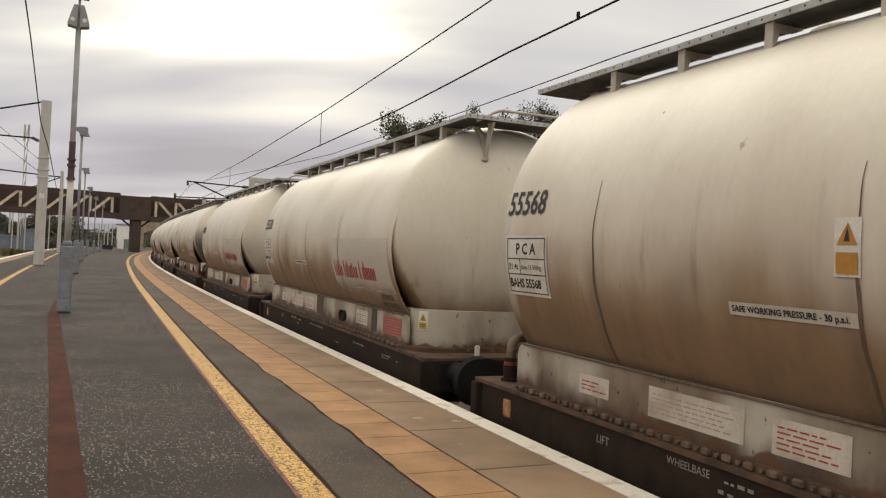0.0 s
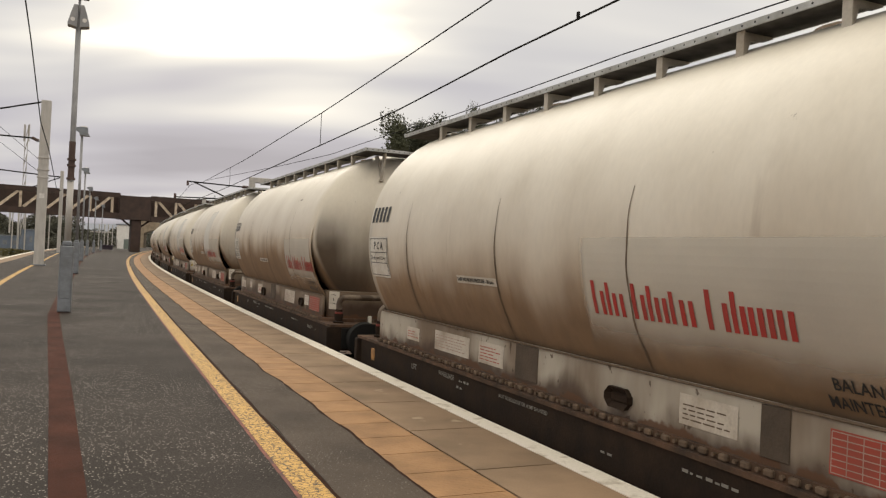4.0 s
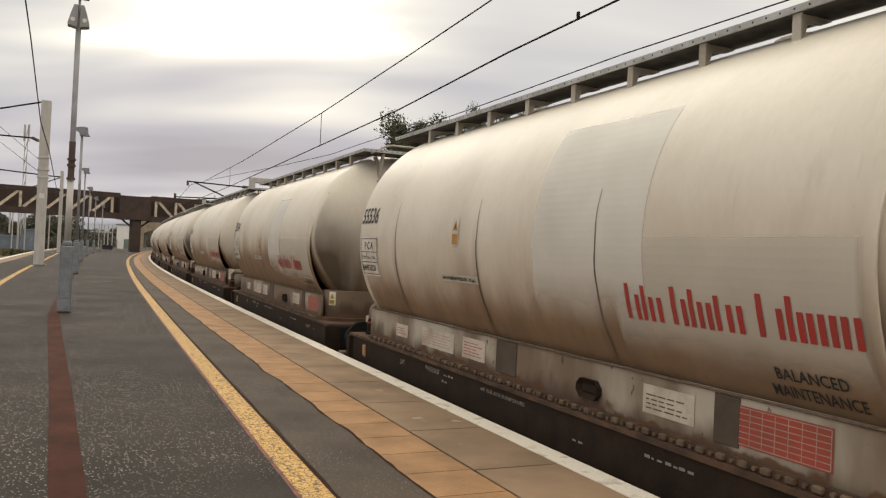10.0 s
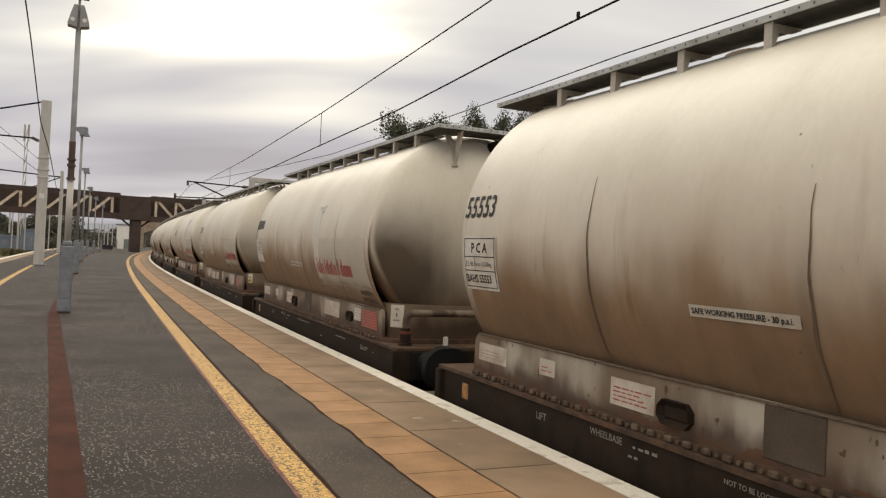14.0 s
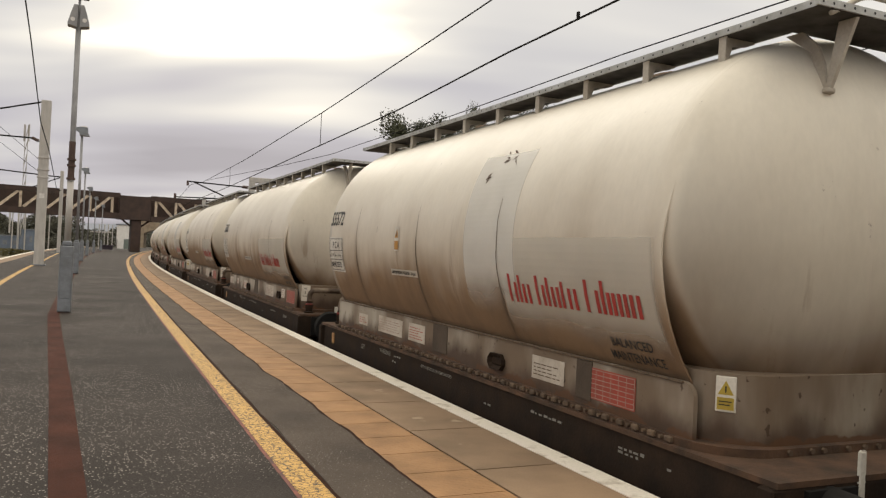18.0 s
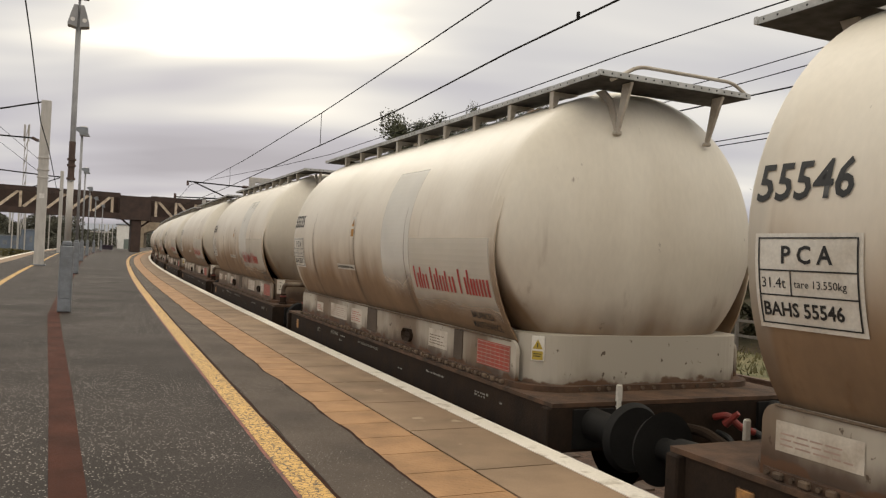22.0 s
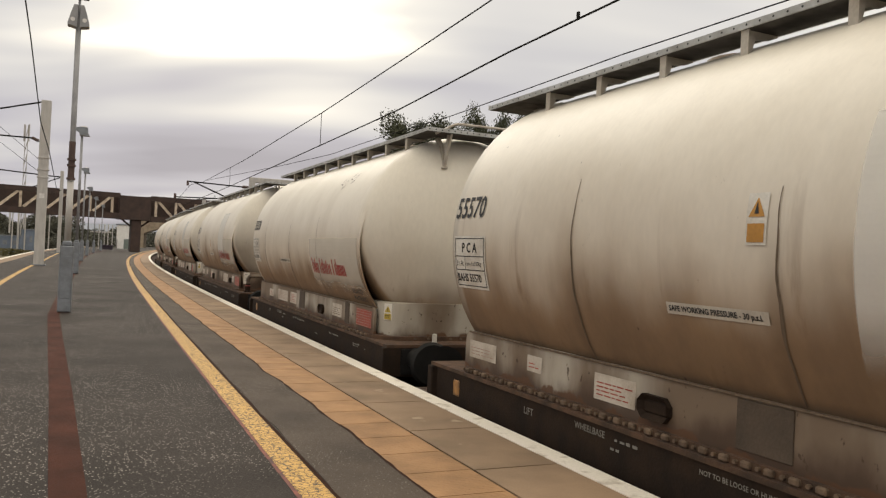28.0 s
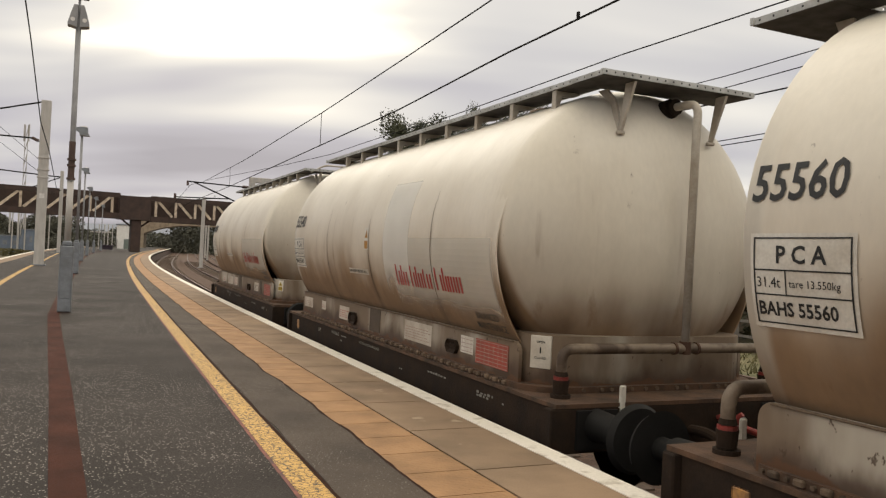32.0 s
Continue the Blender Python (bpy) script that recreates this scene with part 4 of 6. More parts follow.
    # discharge pipework on one end, a handrail on the other
    e = -1 if pipe_front else 1
    yp = e * 3.74
    bm = tube(bend([(0.15, e * (BAR - 0.05), 2.545), (0.15, e * (BAR + 0.15), 2.56), (0.16, yp, 2.55), (0.15, yp, 2.30), (0.13, yp, 0.60)], 0.10), 0.033, 12)
    part("riser_pipe", bm, M_bracket, w, "rust-marked pale vertical pipe", smooth=True)
    bm = cyl((0.15, e * (BAR - 0.06), 2.54), (0.15, e * (BAR + 0.07), 2.555), 0.082, None, 14)
    cyl((0.15, e * (BAR + 0.10), 2.558), (0.15, e * (BAR + 0.13), 2.56), 0.068, None, 14, bm)
    part("pipe_flange", bm, M_frame, w, "dark flange")
    bm = tube(bend([(-1.01, yp, DECK), (-1.01, yp, 0.605), (0.99, yp, 0.605), (0.99, yp, DECK)], 0.10), 0.040, 12)
    part("cross_pipe", bm, M_pipe, w, "bent grey-brown pipe", smooth=True)
    bm = cyl((0.13, yp, 0.56), (0.13, yp, 0.66), 0.048, None, 14)
    cyl((0.01, yp, 0.605), (0.03, yp, 0.605), 0.050, None, 12, bm); cyl((0.23, yp, 0.605), (0.25, yp, 0.605), 0.050, None, 12, bm)
    part("pipe_tee", bm, M_rust, w)
    for sx in (-1.01, 0.99):
        part("foot_band", cyl((sx, yp, DECK + 0.13), (sx, yp, DECK + 0.155), 0.056, None, 12), M_hosered, w, "red band")
        bm = cyl((sx, yp, DECK), (sx, yp, DECK + 0.025), 0.075, None, 14)
        cyl((sx, yp, DECK + 0.03), (sx, yp, DECK + 0.13), 0.054, 0.062, 14, bm)
        cyl((sx, yp, DECK + 0.16), (sx, yp, DECK + 0.19), 0.052, 0.044, 14, bm)
        part("pipe_foot", bm, M_frame, w, "black valve at the pipe's foot")
    if not pipe_front:
        bm = tube(bend([(-0.60, -3.655, 2.66), (-0.52, -3.655, 2.70), (-0.34, -3.655, 2.80), (0.62, -3.655, 2.80), (0.80, -3.655, 2.70)], 0.08), 0.015, 8)
        part("handrail", bm, M_bracket, w, "pale bent handrail", smooth=True)
    for o in list(w.children):
        if o.name.split(".")[0] in ("walkway_tread", "walkway_kerb", "walkway_bracket", "perforation", "end_platform", "platform_tread"):
            o.location.z = -0.012
    # hatch domes on the roof
    for y in (-1.6, 1.6):
        bm = cyl((0.15, y, TZ + TR - 0.05), (0.15, y, TZ + TR + 0.07), 0.26, None, 20)
        part("hatch", bm, M_skirt, w)

    # ---- markings on the platform side ----
    def on_tank(name, bm, material, label="", grow=0.005):
        part(name, lay_on_tank(bm, grow), material, w, label)

    def on_skirt(name, bm, material, label="", d=0.003):
        return part(name, lay_flat(bm, -1.13 - d), material, w, label)

    # owner's mark: plain red blocks of its size
    bm = bmesh.new()
    x, z = 0.0, 0.930
    for wd, tall in ((0.125, 1), (0.055, 0.9), (0.11, 0), (0.05, -1), (0.12, 1), (0.055, 0.9), (0.105, 0), (0.07, 0.6), (0.11, 0), (0.06, -1), (0.15, 1), (0.05, 1), (0.095, 0), (0.10, 0), (0.105, 0)):
        e = x + wd * 1.17 - 0.022
        if tall >= 0:
            h = 0.138 + 0.068 * tall
            if wd > 0.085:
                plate(x, z, x + 0.036, z + h, 2, bm)
                plate(e - 0.036, z, e, z + h * (0.7 if tall else 1), 2, bm)
            else:
                plate(x, z, x + 0.034, z + h, 2, bm)
        x += wd * 1.17
    MARK.append(mesh_of("owner_mark", lay_on_tank(bm, 0.006), M_red))
    bx, bz = (2.66, 0.735) if pipe_front else (2.62, 0.735)
    bm = moved(text_bm("BALANCED", 0.080, "LEFT", 0.0010), bx, bz)
    add(bm, moved(text_bm("MAINTENANCE", 0.080, "LEFT", 0.0010, 0.93), bx - 0.05, bz - 0.085))
    on_tank("maintenance_lettering", bm, M_black, "black painted words")
    sw, lift = (0.0, 0.0) if pipe_front else (0.45, 0.035)
    on_tank("pressure_strip", plate(-0.62 - sw, 0.988 + lift, 0.10 - sw, 1.052 + lift, 1), M_valve, "white strip", 0.005)
    on_tank("pressure_lettering", moved(text_bm("SAFE WORKING PRESSURE - 30 p.s.i.", 0.042, "LEFT", 0.0012), -0.60 - sw, 1.006 + lift), M_black, "small black words", 0.0075)
    on_tank("data_panel", plate(-3.31, 0.985, -2.74, 1.42, 6), M_label, "white data panel", 0.005)
    bm = bmesh.new()
    for a in ((-3.29, 1.395, -2.76, 1.402), (-3.29, 1.005, -2.76, 1.012), (-3.29, 1.005, -3.281, 1.402), (-2.769, 1.005, -2.76, 1.402), (-3.29, 1.248, -2.76, 1.255), (-3.29, 1.135, -2.76, 1.142), (-3.11, 1.135, -3.103, 1.255)):
        plate(*a, 8, bm)
    add(bm, moved(text_bm("P C A", 0.112, "CENTER", 0.0025), -3.025, 1.285))
    add(bm, moved(text_bm("31.4t", 0.068, "LEFT"), -3.275, 1.172))
    add(bm, moved(text_bm("tare 13.550kg", 0.049, "LEFT"), -3.09, 1.176))
    on_tank("data_lettering", bm, M_black, "black data lettering and frame", 0.0075)
    # skirt plates
    on_skirt("red_table", plate(2.58, 0.35, 3.16, 0.555, 1), M_redplate, "red inspection table", 0.004)
    bm = bmesh.new()
    for i in range(8):
        x = 2.59 + 0.56 * i / 7
        plate(x - 0.0025, 0.36, x + 0.0025, 0.545, 1, bm)
    for i in range(7):
        z = 0.36 + 0.185 * i / 6
        plate(2.59, z - 0.0025, 3.15, z + 0.0025, 1, bm)
    tagged(on_skirt("table_grid", bm, M_faint, "pale grid lines", 0.006), kind="stuff")
    if pipe_front:
        notices = ((0.90, 1.62, 0.36, 0.56, M_faint), (-1.48, -1.05, 0.36, 0.53, M_redplate), (-3.33, -2.85, 0.385, 0.53, M_faint), (-2.35, -2.14, 0.41, 0.53, M_redplate))
        hatches = ((-1.0, -0.72, 0.34, 0.485), (2.0, 2.24, 0.37, 0.49))
        panels = ((-0.23, 0.13),)
    else:
        notices = ((1.59, 2.03, 0.37, 0.54, M_grime), (-1.85, -1.10, 0.355, 0.535, M_faint), (-0.92, -0.48, 0.36, 0.54, M_redplate), (-2.57, -2.24, 0.37, 0.50, M_redplate))
        hatches = ((0.92, 1.17, 0.345, 0.475),)
        panels = ((-0.28, 0.05), (2.18, 2.36))
    for x0, x1, z0, z1, ink in notices:
        on_skirt("notice_plate", plate(x0, z0, x1, z1, 1), M_notice, "dusty white notice plate", 0.004)
        bm = bmesh.new()
        rows = int((z1 - z0 - 0.05) / 0.026)
        for i in range(rows):
            x = x0 + 0.03
            while x < x1 - 0.08 - 0.05 * (i % 3):
                wd = rs.uniform(0.03, 0.09)
                plate(x, z0 + 0.03 + i * 0.026, min(x + wd, x1 - 0.03), z0 + 0.038 + i * 0.026, 1, bm)
                x += wd + 0.014
        on_skirt("small_print", bm, ink, "faded lines of small print", 0.006)
    if pipe_front:
        on_skirt("tally_plate", plate(2.28, 0.40, 2.53, 0.55, 1), M_label, "white tally table", 0.004)
        bm = bmesh.new()
        for i in range(4):
            plate(2.29, 0.415 + 0.035 * i, 2.52, 0.420 + 0.035 * i, 1, bm)
        for i in range(4):
            plate(2.31 + 0.06 * i, 0.41, 2.315 + 0.06 * i, 0.54, 1, bm)
        tagged(on_skirt("tally_grid", bm, M_faint, "", 0.006), kind="stuff")
    for a, b, z0, z1 in hatches:
        part("skirt_hatch", box(-1.142, -b, z0, -1.12, -a, z1, None, 0.045), M_frame, w, "dark rounded hatch")
    for a, b in panels:
        part("skirt_panel", box(-1.138, -b, 0.33, -1.12, -a, 0.59, None, 0.003), M_panel, w, "dark grimy skirt panel")
    bm = bmesh.new()
    for x0, n, z in ((-1.16, 4, 0.150), (-1.2, 2, 0.09), (0.95, 2, 0.05), (1.7, 7, 0.13), (2.75, 5, 0.12), (2.75, 4, 0.095), (3.2, 1, 0.10)):
        x = x0
        for i in range(n):
            wd = rs.uniform(0.018, 0.05)
            plate(x, z, x + wd, z + rs.uniform(0.010, 0.022), 1, bm)
            x += wd + rs.uniform(0.01, 0.03)
    tagged(part("frame_mark", lay_flat(bm, -1.193), M_stencil, w, "small pale stencil marks"), kind="stuff")
    bm = moved(text_bm("NOT TO BE LOOSE OR HUMP SHUNTED", 0.040, "LEFT", 0.0004), -0.42, 0.150)
    part("lift_lettering", lay_flat(moved(text_bm("LIFT", 0.075, "LEFT", 0.0006), -2.27, 0.105), -1.193), M_stencil, w, "faint pale stencilled word")
    part("wheelbase_lettering", lay_flat(moved(text_bm("WHEELBASE", 0.062, "LEFT", 0.0006), -1.60, 0.145), -1.193), M_stencil, w, "faint pale stencilled word")
    part("frame_lettering", lay_flat(bm, -1.193), M_stencil, w, "faint pale stencilled words")
    part("orange_plate", box(-1.195, HALF - 0.55, 0.02, -1.182, HALF - 0.43, 0.16, None, 0.01), M_orange, w, "orange reflector plate")
    # sign on the rounded corner of the skirt, towards the platform
    ang = radians(218)
    c, sn = math.cos(ang), math.sin(ang)
    C = Matrix.Translation((-0.71 + 0.362 * c, -3.195 + 0.362 * sn, 0)) @ Matrix.Rotation(ang + math.pi / 2, 4, "Z")

    def on_corner(name, bm, material, label=""):
        bmesh.ops.transform(bm, matrix=C, verts=bm.verts)
        return part(name, bm, material, w, label)

    if pipe_front:
        on_corner("valve_sign", box(-0.085, -0.003, 0.415, 0.085, 0.02, 0.668, None, 0.004), M_valve, "white valve sign")
        bm = moved(text_bm("I", 0.06, "CENTER", 0.003), 0.0, 0.535)
        add(bm, moved(text_bm("OPEN", 0.027, "CENTER", 0.0004), 0.0, 0.61)); add(bm, moved(text_bm("CLOSED", 0.026, "CENTER", 0.0004), 0.0, 0.488))
        bmesh.ops.translate(bm, vec=(0, -0.009, 0), verts=bm.verts)
        tagged(on_corner("valve_lettering", bm, M_black), kind="stuff")
    else:
        on_corner("warning_sign", box(-0.054, -0.006, 0.465, 0.054, 0.01, 0.66, None, 0.004), M_label, "white electrical warning sign")
        bm = bmesh.new()
        bm.faces.new([bm.verts.new(q) for q in ((-0.042, -0.009, 0.56), (0.042, -0.009, 0.56), (0.0, -0.009, 0.638))])
        add(bm, box(-0.044, -0.0095, 0.478, 0.044, -0.008, 0.545))
        on_corner("warning_triangle", bm, M_yellow, "yellow triangle and panel")
        bm = plate(-0.004, 0.572, 0.004, 0.608, 1, None, -0.011)
        plate(-0.034, 0.52, 0.034, 0.526, 1, bm, -0.011); plate(-0.034, 0.502, 0.026, 0.508, 1, bm, -0.011)
        tagged(on_corner("warning_mark", bm, M_black), kind="stuff")
    return w


WAGONS = (("55568", 0), ("55538", 0), ("", 0), ("55550", 1), ("55569", 1), ("55536", 0), ("55554", 0), ("55553", 1), ("", 1), ("55573", 0), ("55572", 0),
          ("55532", 1), ("55546", 1), ("55535", 0), ("55566", 1), ("55545", 1), ("", 0), ("55570", 1), ("55539", 0), ("55533", 1), ("55560", 0), ("55540", 1), ("", 0))


# how far each hangs back or forward in its couplings
SLACK = (0, -.05, 0, .08, .13, .21, .05, .06, .03, -.02, -.09, 0, -.12, -.04, -.07, -.01, -.05, -.11, -.02, .14, -.01, 0, 0)
# where the red mark begins on each
STARTS = (1.2, 1.14, 0.93, 1.58, 0.8, 1.38, 1.02, 1.51, 0.95, 1.54, 1.55, 1.08, 1.64, 1.58, 1.10, 1.05, 0.9, 1.15, 1.04, 0.99, 0.87, 0.99, 1.1)
# the repainted ones: from where to where, from the mark's beginning, and how high
PATCHED = {4: (-0.62, 0.50, 2.18), 5: (-1.05, 0.20, 2.20), 6: (-0.75, 0.17, 2.10), 8: (-0.10, 0.16, 1.85), 10: (-0.75, 0.12, 2.10), 13: (-0.92, -0.10, 2.12),
           14: (-0.40, 0.48, 2.20), 17: (-0.48, 0.10, 1.95), 19: (-0.12, 0.75, 2.05), 20: (-0.42, 0.30, 2.05), 21: (-0.35, 0.40, 2.0)}
# the labelled ones, and where
WARNED = {0: (-0.385, 1.36), 4: (-0.05, 1.24), 5: (-0.75, 1.46), 6: (-0.46, 1.33), 10: (-0.86, 1.40), 13: (-0.40, 1.54), 14: (-0.03, 1.56), 17: (0.04, 1.49), 19: (-0.30, 1.32), 21: (0.10, 1.40)}
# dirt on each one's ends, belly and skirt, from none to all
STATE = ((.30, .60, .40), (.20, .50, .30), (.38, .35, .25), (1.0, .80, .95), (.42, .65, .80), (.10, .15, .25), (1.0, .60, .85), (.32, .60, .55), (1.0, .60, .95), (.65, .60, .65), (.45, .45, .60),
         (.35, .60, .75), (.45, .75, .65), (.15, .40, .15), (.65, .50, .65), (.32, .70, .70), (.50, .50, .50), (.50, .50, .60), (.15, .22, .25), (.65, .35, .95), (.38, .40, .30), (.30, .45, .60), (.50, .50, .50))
# flaked paint: along from the mark's beginning, height, how many
FLAKES = {3: ((0.25, 2.02, 2),), 10: ((-0.25, 2.05, 6), (-0.45, 1.92, 4)), 14: ((0.0, 2.08, 5), (-0.1, 1.80, 3), (0.35, 2.10, 3)), 15: ((1.05, 1.98, 5), (0.9, 1.75, 2)), 18: ((0.75, 2.16, 4), (1.05, 2.22, 4)), 12: ((0.05, 2.1, 2),), 8: ((0.1, 1.83, 4),)}


def triangle(x0, z0, x1, z1):
    bm = bmesh.new()
    bm.faces.new([bm.verts.new(q) for q in ((x0, 0, z0), (x1, 0, z0), ((x0 + x1) / 2, 0, z1))])
    return bm


def build_train():
    kinds = {0: wagon_template(False), 1: wagon_template(True)}
    out = []
    used = set()
    bare = []
    for num, k in WAGONS:
        bare.append(copy_thing(kinds[k], Matrix()) if k in used else kinds[k])
        used.add(k)
    for w, (num, k) in zip(bare, WAGONS):
        tagged(w, group="wagons of the train")
        i = len(out)
        shift = -STARTS[i] - SLACK[i]
        o = part("owner_mark", MARK[0 if k == 0 else -1], None, w, "red block lettering")
        o.location.y = shift
        tagged(o, kind="stuff")
        part("mark_panel", lay_on_tank(plate(-shift - 0.14, 0.70, FRONT - 0.04, 1.41, 14), 0.0015), M_clean, w, "cleaner pale panel behind the red mark")
        if i in PATCHED:
            a, b, top = PATCHED[i]
            o = part("repainted_patch", lay_on_tank(plate(a, 0.80, b, top, 28), 0.0022), M_patch, w, "fresher pale patch of paint")
            o.location.y = shift
        for x0, z0, n in FLAKES.get(i, ()):
            rf = random.Random(i * 31 + n)
            bm = bmesh.new()
            for _ in range(n):
                x, z = x0 + rf.uniform(-0.12, 0.12), z0 + rf.uniform(-0.06, 0.06)
                dx, dz, t = rf.uniform(0.02, 0.06), rf.uniform(-0.035, 0.05), rf.uniform(0.006, 0.014)
                bm.faces.new([bm.verts.new(q) for q in ((x - dx, 0, z - dz), (x, 0, z - t), (x + dx, 0, z + dz), (x - dx * 0.2, 0, z + t))])
            o = part("paint_flakes", lay_on_tank(bm, 0.005), M_rust, w, "dark flaked spots of paint")
            o.location.y = shift
            tagged(o, kind="stuff")
        if i in WARNED:
            x, z = WARNED[i]
            o = part("warning_label", lay_on_tank(plate(x - 0.064, z - 0.125, x + 0.064, z + 0.125, 3), 0.005), M_label, w, "white warning label")
            part("warning_triangle", lay_on_tank(triangle(x - 0.050, z + 0.01, x + 0.050, z + 0.105), 0.0075), M_amber, o, "amber warning triangle")
            part("warning_panel", lay_on_tank(plate(x - 0.052, z - 0.112, x + 0.052, z - 0.022, 2), 0.0075), M_amber, o, "amber panel")
            part("warning_mark", lay_on_tank(triangle(x - 0.014, z + 0.025, x + 0.014, z + 0.085), 0.009), M_black, o)
        if num:
            part("running_number", lay_on_tank(moved(text_bm(num, 0.245, "LEFT", 0.0040, 0.86), -3.335, 1.575), 0.005), M_black, w, "bold black numerals")
            part("code_lettering", lay_on_tank(moved(text_bm("BAHS " + num, 0.088, "LEFT", 0.0022, 0.95), -3.275, 1.045), 0.0075), M_black, w)
        else:
            bm = bmesh.new()
            for q in range(5):
                plate(-3.30 + 0.112 * q, 1.58, -3.235 + 0.112 * q, 1.745, 3, bm)
            tagged(part("running_number", lay_on_tank(bm, 0.005), M_black, w, "unreadable black numerals"), kind="stuff")
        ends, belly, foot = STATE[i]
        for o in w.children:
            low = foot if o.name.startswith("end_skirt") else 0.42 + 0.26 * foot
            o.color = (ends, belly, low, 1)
            kind = o.name.split(".")[0]
            if kind in ("red_table", "table_grid"):
                o.location.y = {5: 0.24, 9: 0.45, 10: 0.34, 11: -0.11, 13: -0.07, 18: -0.08, 19: -0.15, 20: 0.40}.get(i, 0.0)
            if kind == "maintenance_lettering":
                o.location.y = {9: 0.10, 19: -0.12, 20: 0.22}.get(i, 0.0)
        out.append(w)
    return out


TRAIN = build_train()
_TK = np.arange(-2.0, 35.0, 2.0)
_SP = K * np.array([3.2499, 3.4183, 3.5867, 3.9462, 4.2607, 4.5462, 4.7348, 4.9789, 5.4121, 5.5636, 5.8176, 6.1609, 6.4068, 6.6666, 6.9187, 7.2057, 7.4856, 7.5441, 7.6026])
_TG = np.arange(-2.0, 33.0, 0.05)
_DIST = np.cumsum(np.interp(_TG, _TK, _SP)) * 0.05
_DIST = _DIST - np.interp(0.0, _TG, _DIST)


def gone(t):
    """How far the train has come since the start."""
    return float(np.interp(t, _TG, _DIST))


def wagon_pose(i, t):
    s = 4.0417 * K - 0.36 + i * PITCH + SLACK[i] - gone(t)
    ax, ay, _ = track_at(s - 2.25)
    bx, by, _ = track_at(s + 2.25)
    return pose((ax + bx) / 2, (ay + by) / 2, 0, 0, 0, math.degrees(math.atan2(-(bx - ax), by - ay)))

# ---- station furniture ----
M_post = mat("lamp_post_paint", (0.30, 0.30, 0.31), 0.55, 0.2, color2=(0.22, 0.22, 0.23), scale=5)
M_postbox = mat("post_cabinet_paint", (0.22, 0.24, 0.27), 0.6, color2=(0.15, 0.16, 0.18), scale=6)
M_brownpaint = mat("brown_paint", (0.085, 0.050, 0.040), 0.6, color2=(0.06, 0.035, 0.03), scale=6)
M_mast = mat("mast_pale_paint", (0.50, 0.48, 0.46), 0.65, color2=(0.40, 0.38, 0.36), scale=3, stretch=(2, 2, 0.5))
M_girder = mat("bridge_brown_paint", (0.060, 0.034, 0.026), 0.7, color2=(0.040, 0.026, 0.022), scale=1.5)
M_member = mat("bridge_cream_paint", (0.74, 0.63, 0.50), 0.7, color2=(0.36, 0.28, 0.21), scale=2.0)
M_wire = mat("wire_black", (0.022, 0.021, 0.02), 0.9, spec=0.1, fine=0)
M_whitewall = mat("white_render", (0.84, 0.83, 0.81), 0.8, color2=(0.74, 0.72, 0.69), scale=2)
M_stone = mat("bridge_sandstone", (0.36, 0.29, 0.21), 0.9, color2=(0.22, 0.17, 0.12), scale=1.2, bump=0.4, bump_scale=6)
M_lampwhite = mat("lamp_white", (0.70, 0.68, 0.66), 0.4, color2=(0.6, 0.58, 0.56))
M_planter = mat("planter_plum", (0.05, 0.035, 0.055), 0.5)
M_green = mat("green_door", (0.20, 0.24, 0.22), 0.6)


